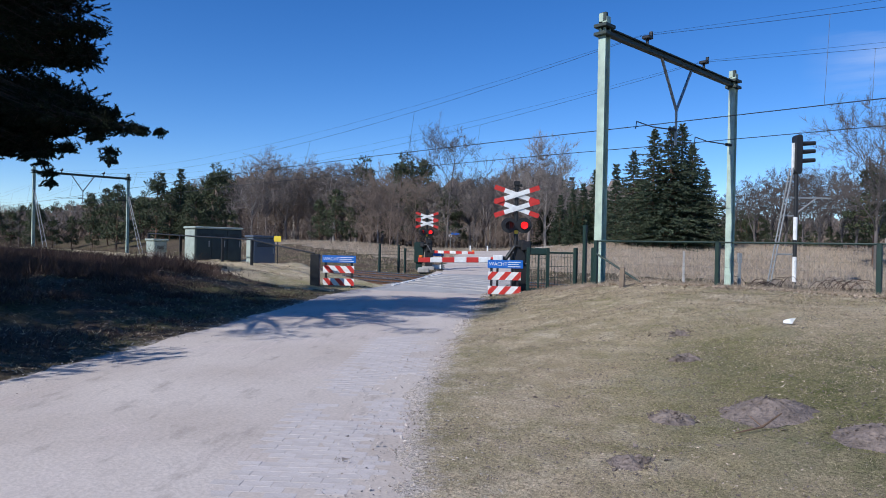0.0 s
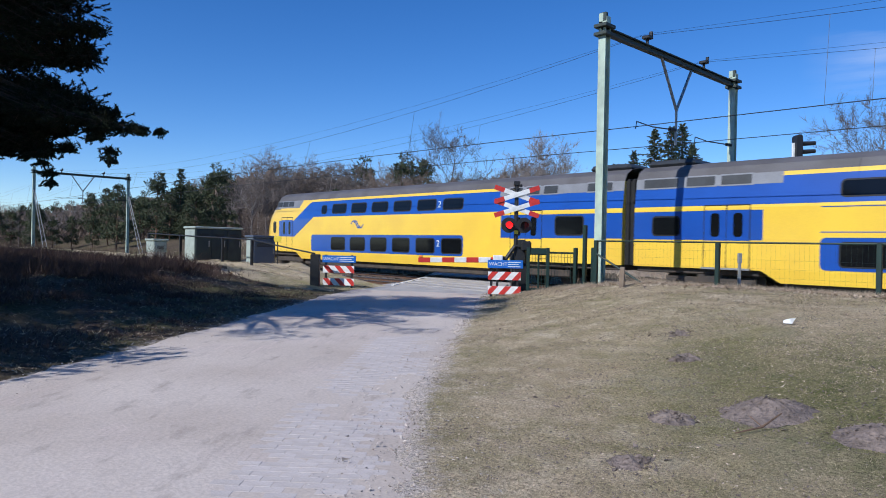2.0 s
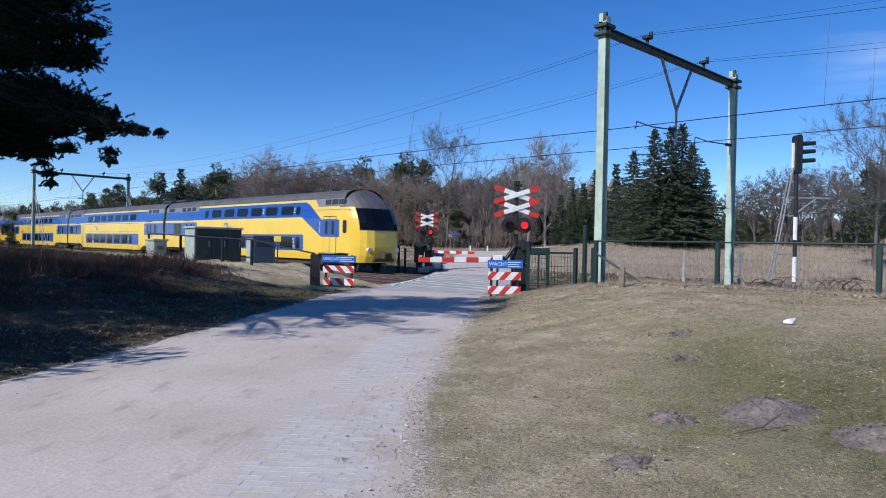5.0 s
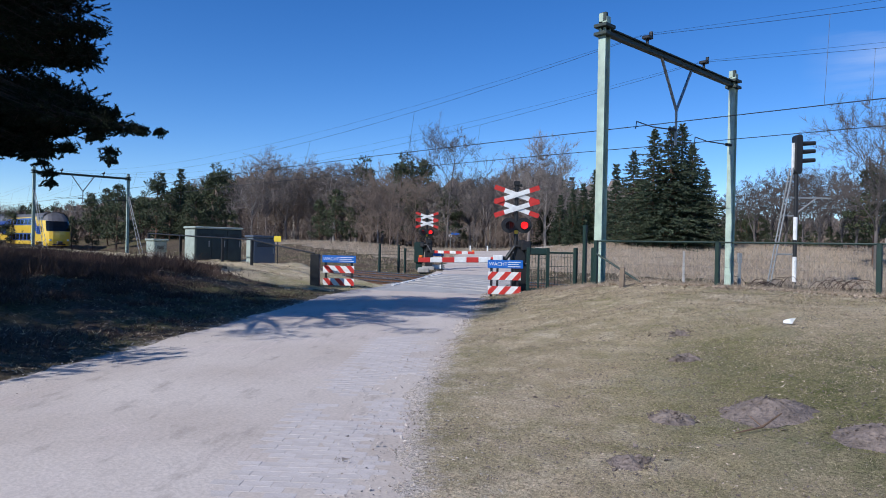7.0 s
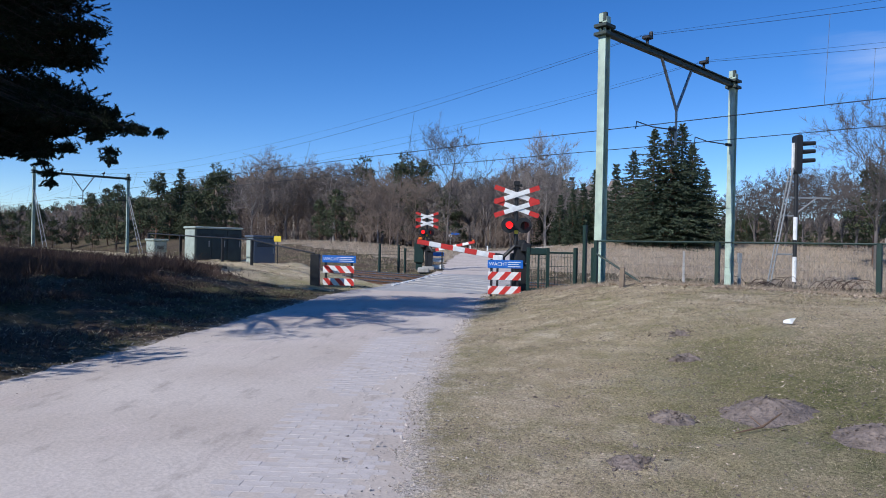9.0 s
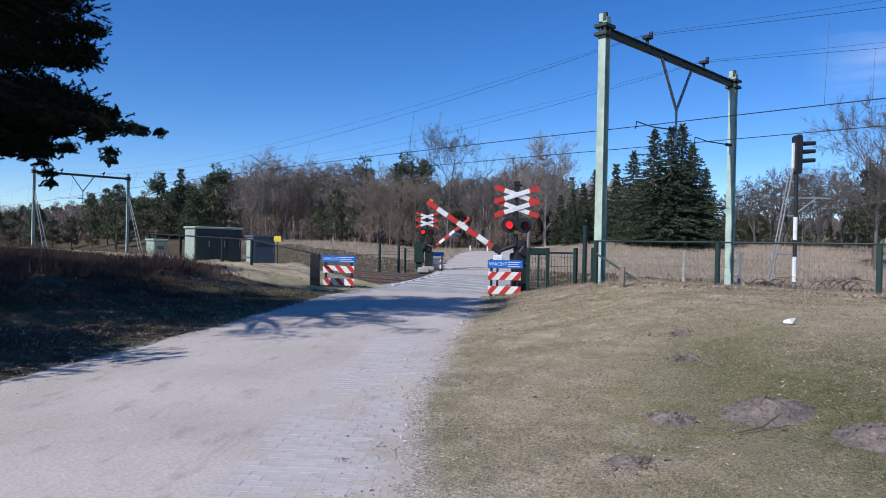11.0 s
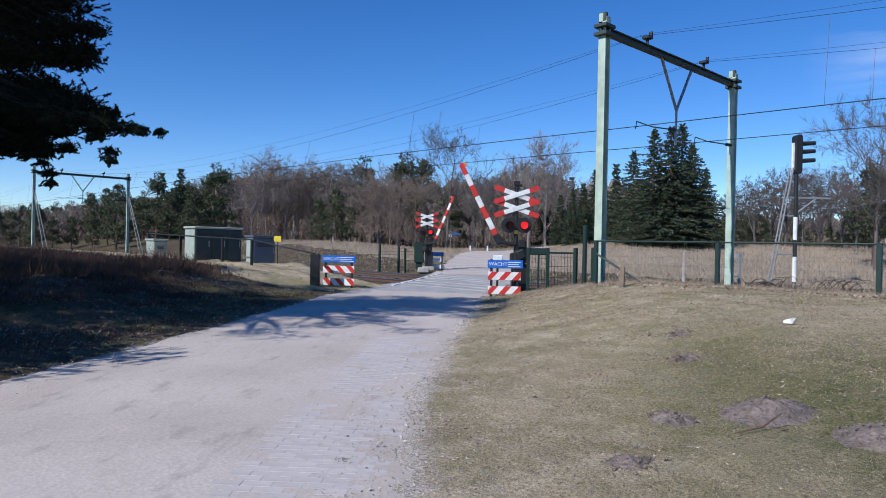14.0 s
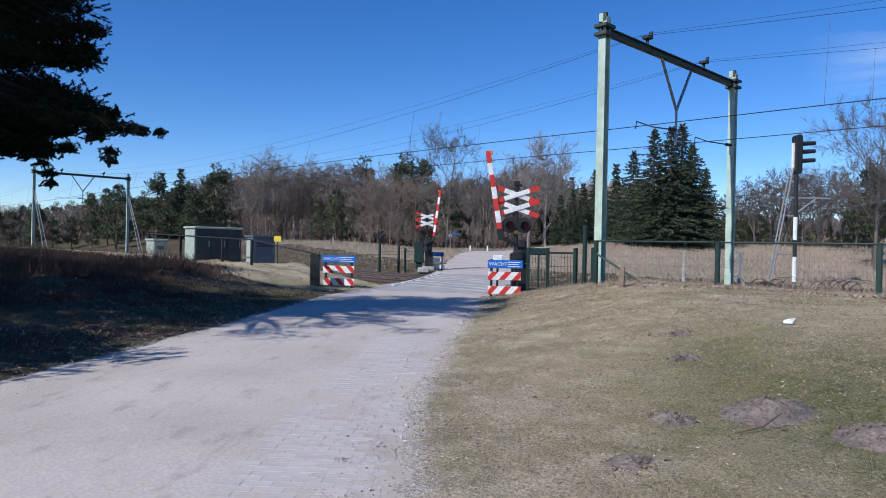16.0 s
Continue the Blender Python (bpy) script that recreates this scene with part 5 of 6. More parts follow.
def oak_parts(seed, h, wide=0.36, tips=230, twigs=36, tw=0.011, fork=0.28):
    """A broad-leaved tree in winter: a trunk, ascending crooked limbs and a domed crown of fine twigs."""
    rng = random.Random(seed)
    wood, fine = Shape(), Shape()
    mid = Vector((0, 0, h * 0.58))

    def bent(p, q, r0, r1, n, sides, wild):
        """A crooked limb from p to q."""
        d = (q - p).length
        pts = [p.lerp(q, k / n) + Vector((rng.uniform(-1, 1), rng.uniform(-1, 1), rng.uniform(-1, 0.6))) * (d * wild if 0 < k < n else 0) for k in range(n + 1)]
        wood.tube(pts, [r0 + (r1 - r0) * k / n for k in range(n + 1)], sides, False)
        return pts

    def shell(lo, hi, floor):
        a, c = rng.uniform(0, 2 * math.pi), rng.uniform(floor, 1.0)
        e = Vector((math.cos(a) * math.sqrt(1 - c * c), math.sin(a) * math.sqrt(1 - c * c), c))
        k = rng.uniform(lo, hi) * (1 + 0.30 * noise.noise((e.x * 1.8, e.y * 1.8, e.z * 1.8 + seed)))
        return mid + Vector((e.x * wide * h, e.y * wide * h, e.z * h * 0.38)) * k

    stem = bent(Vector((0, 0, -0.3)), Vector((rng.uniform(-0.03, 0.03) * h, rng.uniform(-0.03, 0.03) * h, h * 0.66)), h * 0.017, h * 0.004, 6, 7, 0.012)
    limbs = []
    for k in range(11):
        q = shell(0.35, 0.55, -0.3)
        z = h * (fork + 0.25 * rng.random() ** 1.5)
        limbs += bent(Vector((0, 0, min(z, q.z - 0.05 * h))), q, h * 0.0075, h * 0.004, 3, 5, 0.10)[1:]
    limbs += stem[4:]
    boughs = []
    for _ in range(60):
        q = shell(0.55, 0.85, -0.45)
        boughs += bent(min(limbs, key=lambda n: (n - q).length), q, h * 0.0036, h * 0.0018, 3, 4, 0.12)[1:]
    for _ in range(tips):
        q = shell(0.72, 1.0, -0.5)
        pts = bent(min(boughs, key=lambda n: (n - q).length), q, h * 0.0018, h * 0.0007, 2, 3, 0.12)
        d = (pts[-1] - pts[0]).normalized()
        for _ in range(twigs):
            r = pts[1].lerp(pts[2], rng.uniform(-0.6, 1.0))
            e = (turned(d, rng.uniform(0.2, 1.4), rng) + Vector((0, 0, 0.2))).normalized()
            sliver(fine, r, e, h * rng.uniform(0.02, 0.06), tw, rng)
    return wood, fine


def oak_tree(seed, h, mats, label, **k):
    wood, fine = oak_parts(seed, h, **k)
    t = thing("bare_tree", label, "tree", group="bare trees")
    part("trunk", wood, mats[0], t)
    part("crown", fine, mats[1], t, "fine bare twigs")
    return t


def bare_tree(seed, h, spread, twigs, mats, label, m, **k):
    wood, fine = bare_tree_parts(seed, h, spread, twigs, **k)
    t = thing("bare_tree", label, "tree", m, group="bare trees")
    part("trunk", wood, mats[0], t)
    part("crown", fine, mats[1], t, "fine bare twigs")
    return t


def needle_clump(sh, c, r, n, rng, size, flat=0.7):
    for _ in range(n):
        d = Vector((rng.gauss(0, 1), rng.gauss(0, 1), rng.gauss(0, 1) * flat))
        d.normalize()
        p = c + Vector((d.x, d.y, d.z * flat)) * r * rng.random() ** 0.45
        e = turned(d, rng.uniform(0, 1.0), rng)
        sliver(sh, p, e, size * rng.uniform(0.7, 1.5), size * 0.32, rng)


def pine_tree(seed, h, m, clumps=46, per=75, bare=0.35, size=0.34):
    rng = random.Random(seed)
    t = thing("pine_tree", "dark green pine with a bare brown trunk", "tree", m, group="pine trees")
    wood, green = Shape(), Shape()
    lean = Vector((rng.uniform(-0.04, 0.04), rng.uniform(-0.04, 0.04), 1))
    pts = [lean * h * k / 6 + Vector((rng.uniform(-0.1, 0.1), rng.uniform(-0.1, 0.1), -0.3)) for k in range(7)]
    wood.tube(pts, [h * 0.016 * (1 - 0.85 * k / 6) for k in range(7)], 7)
    for k in range(clumps):
        u = rng.random()
        z = h * (bare + (0.98 - bare) * u)
        rad = h * 0.24 * (1 - u) ** 0.6 * rng.uniform(0.45, 1.1) + 0.25
        a = rng.uniform(0, 2 * math.pi)
        c = Vector((math.cos(a) * rad, math.sin(a) * rad, z + rng.uniform(-0.4, 0.6)))
        wood.tube([lean * (z - 0.5), c], [0.05, 0.02], 4, False)
        needle_clump(green, c, h * rng.uniform(0.05, 0.095), per, rng, size)
    part("trunk", wood, M_BARK, t)
    part("crown", green, M_PINE, t)
    return t


def spruce_tree(seed, h, m, wide=0.26, size=0.30, rows=26):
    rng = random.Random(seed)
    t = thing("spruce_tree", "dense dark green spruce with drooping boughs", "tree", m, group="spruce trees")
    wood, green = Shape(), Shape()
    wood.tube([(0, 0, -0.3), (0, 0, h)], [h * 0.016, 0.02], 7)
    for i in range(rows):
        u = (i + 0.5) / rows
        level = h * (0.04 + 0.95 * u)
        reach = h * wide * (1 - u) ** 0.8 + 0.15
        n = 7 + int(9 * (1 - u))
        for k in range(n):
            a = 2 * math.pi * (k + rng.random()) / n
            z = level + rng.uniform(-0.035, 0.035) * h * (1 - u * 0.7)
            rr = reach * rng.uniform(0.4, 1.2) * (1 + 0.6 * noise.noise((math.cos(a) * 1.5, math.sin(a) * 1.5, z * 0.5 + seed)))
            d = Vector((math.cos(a), math.sin(a), 0))
            tip = d * rr + Vector((0, 0, z - rr * 0.22 + rng.uniform(-0.2, 0.3) + 0.18 * rr * rng.random()))
            base = Vector((0, 0, z))
            wood.tube([base, tip], [0.03, 0.01], 3, False)
            steps = max(2, int(rr / 0.35))
            for s in range(steps):
                q = base.lerp(tip, 0.25 + 0.75 * (s + rng.random()) / steps)
                for _ in range(9):
                    e = (d * rng.uniform(0.2, 1) + Vector((rng.uniform(-1, 1), rng.uniform(-1, 1), rng.uniform(-0.7, 0.35)))).normalized()
                    sliver(green, q, e, size * rng.uniform(0.7, 1.7), size * 0.34, rng)
            for _ in range(4):
                sliver(green, tip, (d + Vector((rng.uniform(-0.4, 0.4), rng.uniform(-0.4, 0.4), rng.uniform(-0.1, 0.6)))).normalized(), size * 1.3, size * 0.25, rng)
    part("trunk", wood, M_BARK, t)
    part("crown", green, M_SPRUCE, t)
    return t


def forest():
    rng = random.Random(5)
    hide = pose(0, 0, 0)
    kinds = [oak_tree(11, 14, (M_TWIG, M_TWIG), "bare grey-brown oak with a domed crown"),
             oak_tree(12, 14, (M_TWIGPALE, M_TWIG), "bare grey-brown oak with pale limbs", wide=0.30),
             bare_tree(13, 14, 1.1, 10, (M_TWIGRED, M_TWIGRED), "bare russet-brown bushy tree at the wood's edge", hide, first=0.06),
             bare_tree(14, 14, 0.8, 8, (M_TWIGPALE, M_TWIGPALE), "pale bare slender tree at the wood's edge", hide, up=0.7),
             bare_tree(15, 14, 1.0, 10, (M_TWIGDARK, M_TWIGDARK), "bare open-crowned tree in the field", hide, up=0.5, forks=(14, 5, 4), tw=0.014),
             oak_tree(16, 14, (M_TWIGDARK, M_TWIGDARK), "dark bare tree with a thin domed crown", wide=0.44, tips=230, twigs=34, tw=0.014, fork=0.15)]
    pines = [pine_tree(21, 12, hide), pine_tree(22, 12, hide, bare=0.2), pine_tree(23, 12, hide, bare=0.12)]
    spruces = [spruce_tree(31, 14, hide, wide=0.30, size=0.22, rows=44), spruce_tree(32, 12, hide, wide=0.2, rows=20)]

    used = set()

    def put(pool, i, px, depth, top, base=0.0):
        """One tree by its bearing, distance and the height of its top."""
        src = pool[i]
        lateral = (px - 784) / 1205.6 * depth
        p = at(lateral, depth, 0)
        ref = {id(kinds): 14.0, id(pines): 12.0, id(spruces): (14.0, 12.0)[min(i, 1)]}[id(pool)]
        base = rise(p.x, p.y) - 0.1
        s = (top - base) / ref * (0.93 if pool is kinds else 1.0)
        mt = Matrix.Translation((p.x, p.y, base)) @ pose(0, 0, 0, 0, 0, rng.uniform(0, 360)) @ Matrix.Diagonal((s * rng.uniform(0.9, 1.1), s * rng.uniform(0.9, 1.1), s, 1))
        if src not in used:
            used.add(src)
            src.matrix_world = mt
            return src
        c = copy_thing(src, Matrix())
        c.matrix_basis = mt
        return c

    def top_of(px):
        """Height of the wood's outline along the view, per metre of distance."""
        pts = [(-200, 352), (0, 362), (100, 358), (180, 340), (280, 330), (350, 312), (420, 285), (480, 277), (545, 282), (600, 274), (650, 290), (700, 284), (740, 300), (790, 290), (860, 298),
               (940, 262), (990, 285), (1040, 300), (1100, 300), (1180, 330), (1260, 376), (1330, 372), (1400, 366), (1460, 370), (1520, 366), (1570, 360), (1800, 355)]
        for (a, ya), (b, yb) in zip(pts, pts[1:]):
            if px <= b:
                y = ya + (yb - ya) * (px - a) / (b - a)
                break
        horizon = 434 + 0.0204 * (px - 784)
        return (horizon - y) / 1205.6

    # main outline, front row then two rows behind
    for row, (dep, step, k) in enumerate(((104, 34, 1.0), (116, 30, 0.97), (134, 34, 0.93))):
        px = -190
        while px < 1760:
            d = dep + rng.uniform(-5, 5)
            h = (top_of(px) * d + 1.6) * k * rng.uniform(0.86, 1.04)
            h = max(h, 5.5)
            u = rng.random()
            pine_zone = px < 400
            if pine_zone and u < 0.62:
                put(pines, rng.randrange(3), px, d, h)
            elif not pine_zone and px < 1000 and u < 0.10 and row == 0:
                put(pines, rng.randrange(3), px, d, h * 0.7)
            elif px > 960 and px < 1130 and u < 0.55:
                put(spruces, 1, px, d - 12, h * rng.uniform(0.75, 0.9))
            else:
                put(kinds, rng.choice((0, 0, 0, 1, 1, 2) if px < 900 else (0, 1, 3, 0)), px, d, h)
            px += step * rng.uniform(0.7, 1.3)
    # undergrowth and young trees along the edge
    px = -180
    while px < 1740:
        d = rng.uniform(88, 98)
        if px < 380 or px > 1230:
            put(pines, 2 if rng.random() < 0.6 else 1, px, d, rng.uniform(3.5, 7.5))
        else:
            put(kinds, 2 if rng.random() < 0.55 else 0, px, d, rng.uniform(3.5, 6.5))
        px += rng.uniform(26, 50) if px < 1230 else rng.uniform(12, 26)
    # the depth of the wood
    sh = Shape()
    for _ in range(30000):
        px = rng.uniform(-220, 1780)
        d = rng.uniform(108, 150)
        lat = (px - 784) / 1205.6 * d
        z = 1.0 + rng.random() ** 1.5 * max(3.0, (top_of(px) * d + 1.6) * 0.62)
        e = Vector((rng.gauss(0, 0.5), rng.gauss(0, 0.5), rng.uniform(0.2, 1))).normalized()
        sliver(sh, at(lat, d, z), e, rng.uniform(1.0, 2.6), 0.10, rng)
    solid("undergrowth", sh, M_TWIGRED, "tangled brown undergrowth in the depth of the wood", "undergrowth", kind="stuff")
    # the wood's far depth, a low uneven mass of crowns
    far = []
    for row, (d, k) in enumerate(((150, 0.0), (152, 0.45), (156, 0.72), (164, 0.80), (190, 0.6))):
        line = []
        for px in range(-400, 2001, 10):
            x = (px - 784) / 1205.6 * d
            hgt = max(2.5, top_of(min(1790, max(-199, px))) * d + 1.6)
            line.append(at(x, d + rng.uniform(-1.5, 1.5), hgt * k * (1 + rng.uniform(-0.12, 0.12) * (row > 0)) - 0.4))
        far.append(line)
    solid("far_wood", Shape().rows(far), M_TWIGRED, "dense brown far wood behind the nearer trees", "woodland", kind="stuff")
    # single trees that stand out
    single_kinds = ((4, 790, 98, 236), (0, 935, 92, 250), (3, 965, 94, 262), (2, 690, 76, 300), (2, 735, 80, 318), (2, 655, 78, 325), (0, 470, 100, 270), (0, 505, 104, 274), (1, 590, 104, 262), (0, 620, 104, 270), (0, 860, 96, 292),
                    (5, 1390, 80, 276), (5, 1335, 84, 300), (4, 1550, 46, 185), (4, 1625, 45, 190), (5, 1450, 84, 285), (5, 1490, 90, 300), (4, 1420, 76, 300), (5, 1290, 96, 330), (5, 1545, 60, 240), (5, 1312, 100, 318), (5, 1365, 104, 305), (5, 1412, 98, 296), (5, 1470, 100, 306), (5, 1515, 84, 290))
    single_pines = ((1, 275, 96, 310), (2, 205, 82, 330), (2, 300, 88, 345), (1, 345, 86, 335), (2, 385, 88, 352), (2, 330, 84, 362), (1, 412, 92, 375), (2, 565, 84, 356), (2, 595, 82, 338), (2, 620, 86, 368),
                    (1, 640, 108, 284), (1, 712, 112, 276), (0, 745, 114, 284), (0, 1545, 50, 296), (1, 1575, 52, 300))
    single_spruces = ((1, 318, 99, 299), (1, 285, 100, 306), (0, 1154, 66, 229), (0, 1184, 65, 226), (0, 1203, 67, 221), (0, 1118, 70, 268), (0, 1222, 66, 255), (0, 1247, 67, 298), (1, 1012, 78, 335), (1, 1052, 80, 300), (1, 1088, 78, 290), (1, 990, 84, 345), (1, 1030, 86, 325), (1, 1070, 84, 330))
    singles = [(kinds, q) for q in single_kinds] + [(pines, q) for q in single_pines] + [(spruces, q) for q in single_spruces]
    for pool, (i, px, d, y) in singles:
        horizon = 434 + 0.0204 * (px - 784)
        put(pool, i, px, d, (horizon - y) / 1205.6 * d + 1.6)


forest()


# ---- the pines beside the road, whose shade falls on it ----
def shade_pine(x, y, h, seed, radius, low, limbs=(), dense=95, needle=0.15, clump=1.0, fill=1.0):
    rng = random.Random(seed)
    t = thing("pine_tree", "tall dark pine with low limbs, placed to shade road and bank", "tree", Matrix.Translation((x, y, 0)), group="roadside pines")
    wood, green = Shape(), Shape()
    wood.tube([(0, 0, -0.3), (0.1, 0, h * 0.3), (-0.1, 0.1, h * 0.65), (0, 0, h)], [0.26, 0.22, 0.14, 0.03], 12)
    for k in range(int(dense * radius / 5)):
        u = rng.random()
        z = low + (h - low) * u
        a = rng.uniform(0, 2 * math.pi)
        r = radius * math.sqrt(rng.random()) * (1 - 0.75 * u ** 1.8)
        c = Vector((math.cos(a) * r, math.sin(a) * r, z))
        wood.tube([(0, 0, max(1.5, z - 0.8)), c * 0.6 + Vector((0, 0, z * 0.4 - 0.1)), c], [0.06, 0.04, 0.015], 5, False)
        needle_clump(green, c, rng.uniform(0.5, 0.95) * clump, int(4.2 * fill * clump ** 2 / needle ** 2), rng, needle, 0.6)
    for q, r in limbs:
        c = q - Vector((x, y, 0))
        back = Vector((-c.x, -c.y, 0)).normalized()
        root = c + back * (0.5 + r * 2.2) + Vector((0, 0, 0.12 + r * 0.6))
        if r > 0.12:
            wood.tube([root, root.lerp(c, 0.5) + Vector((0, 0, -0.06)), c], [0.004 + 0.018 * r, 0.003 + 0.010 * r, 0.003], 5, False)
        for _ in range(int(5 + 240 * r)):
            u = rng.random()
            o = Vector((rng.gauss(0, 1), rng.gauss(0, 1), rng.gauss(0, 0.6))) * r * 0.62 + back * r * u * 1.2
            q = c + o
            wood.tube([c + back * r * u, q], [0.006, 0.003], 3, False)
            axis = (o + Vector((rng.uniform(-0.2, 0.2), rng.uniform(-0.2, 0.2), 0.1))).normalized()
            for k in range(46):
                e = turned(axis, rng.uniform(0.3, 1.3), rng)
                sliver(green, q - axis * rng.uniform(0, 0.16), e, rng.uniform(0.03, 0.07), 0.0095, rng)
    part("trunk", wood, M_BARKSHADE, t)
    part("crown", green, M_PINESHADE, t)


# low boughs: inner lateral and height, outer lateral and height, depth, inner and outer spread
LOBES = [(-6.44, 4.48, -4.57, 4.36, 9.2, 0.5, 0.15),
         (-6.42, 4.0, -4.94, 4.11, 9.4, 0.45, 0.2),
         (-6.29, 3.49, -4.49, 3.26, 9.2, 0.45, 0.2),
         (-5.34, 3.26, -3.7, 3.01, 8.9, 0.28, 0.05),
         (-6.2, 3.01, -5.2, 2.86, 9.3, 0.28, 0.14),
         (-4.68, 3.2, -4.27, 2.63, 8.9, 0.1, 0.06),
         (-5.26, 2.72, -5.12, 2.34, 9.0, 0.06, 0.06),
         (-6.56, 4.89, -5.21, 4.83, 9.6, 0.5, 0.38),
         (-6.4, 3.75, -5.15, 3.65, 9.7, 0.3, 0.22),
         (-6.3, 3.2, -5.3, 3.15, 9.7, 0.25, 0.16),
         (-6.4, 4.25, -5.0, 4.25, 9.8, 0.3, 0.2),
         (-5.6, 3.38, -4.45, 3.14, 9.3, 0.34, 0.2),
         (-6.3, 3.3, -5.1, 3.4, 9.5, 0.42, 0.28),
         (-6.4, 2.85, -5.35, 2.78, 9.3, 0.28, 0.14)]
REACH = 1.38
BOUGHS = []
bough_rng = random.Random(90)
for lobe in LOBES:
    l0, l1, d, r0, r1 = [lobe[k] * REACH for k in (0, 2, 4, 5, 6)]
    z0, z1 = [EYE.z + (lobe[k] - EYE.z) * REACH for k in (1, 3)]
    steps = 3 + int(abs(l1 - l0) * 2.5)
    for k in range(steps + 1):
        u = k / steps
        r = r0 + (r1 - r0) * u
        BOUGHS.append((at(l0 + (l1 - l0) * u, d + bough_rng.uniform(-0.3, 0.3), z0 + (z1 - z0) * u + bough_rng.uniform(-0.2, 0.2) * r), r * bough_rng.uniform(0.8, 1.1)))
shade_pine(-14.0, 0.0, 11.0, 41, 4.4, 6.0, BOUGHS, 230, 0.10, 0.6, 0.85)
shade_pine(-14.6, -7.0, 12.0, 51, 3.9, 3.2, dense=100)
# Two small unseen pines, added to shade the bank and road's left edge.
shade_pine(-11.4, -3.0, 4.8, 53, 1.6, 1.2, dense=150)
shade_pine(-9.9, -3.3, 5.2, 70, 1.7, 1.3, dense=150, clump=0.6, fill=0.6)
shade_pine(-21.5, -8.0, 12.5, 52, 4.2, 2.8, dense=100)
shade_pine(-19.5, -3.5, 13.2, 42, 4.4, 3.5, dense=110, clump=0.62, fill=0.5)
shade_pine(-27.0, -6.0, 13.5, 43, 4.2, 3.0, dense=110, clump=0.62, fill=0.5)
shade_pine(-36.0, -7.5, 14.0, 44, 4.5, 3.0, dense=110, clump=0.62, fill=0.5)
shade_pine(-47.0, -9.0, 13.0, 45, 4.5, 3.0)
shade_pine(-23.3, -2.0, 11.5, 47, 3.8, 2.6, dense=110, clump=0.62, fill=0.5)
shade_pine(-31.5, -3.5, 12.0, 48, 4.0, 2.6, dense=110, clump=0.62, fill=0.5)
shade_pine(-41.5, -4.5, 12.5, 49, 4.2, 2.6, dense=110, clump=0.62, fill=0.5)
shade_pine(-17.0, -11.0, 15.0, 46, 4.5, 4.0)
# Back row out of view, added to block low sky light over the bank.
for k in range(9):
    shade_pine(-14.5 - 5.6 * k, -16.0 - 2.5 * (k % 2), 14.0 + (k * 7) % 3, 54 + k, 4.6, 2.2, dense=120, needle=0.2)


# ---- turf, straw, heather, litter ----
def in_view(x, y, margin=2.0):
    d = x * AHEAD.x + y * AHEAD.y
    l = x * SIDE.x + y * SIDE.y
    return d > 1.5 and abs(l) < d * 0.70 + margin


def scatter(count, box, test, rng):
    x0, x1, y0, y1 = box
    n = 0
    while n < count:
        x, y = rng.uniform(x0, x1), rng.uniform(y0, y1)
        if test(x, y):
            n += 1
            yield x, y


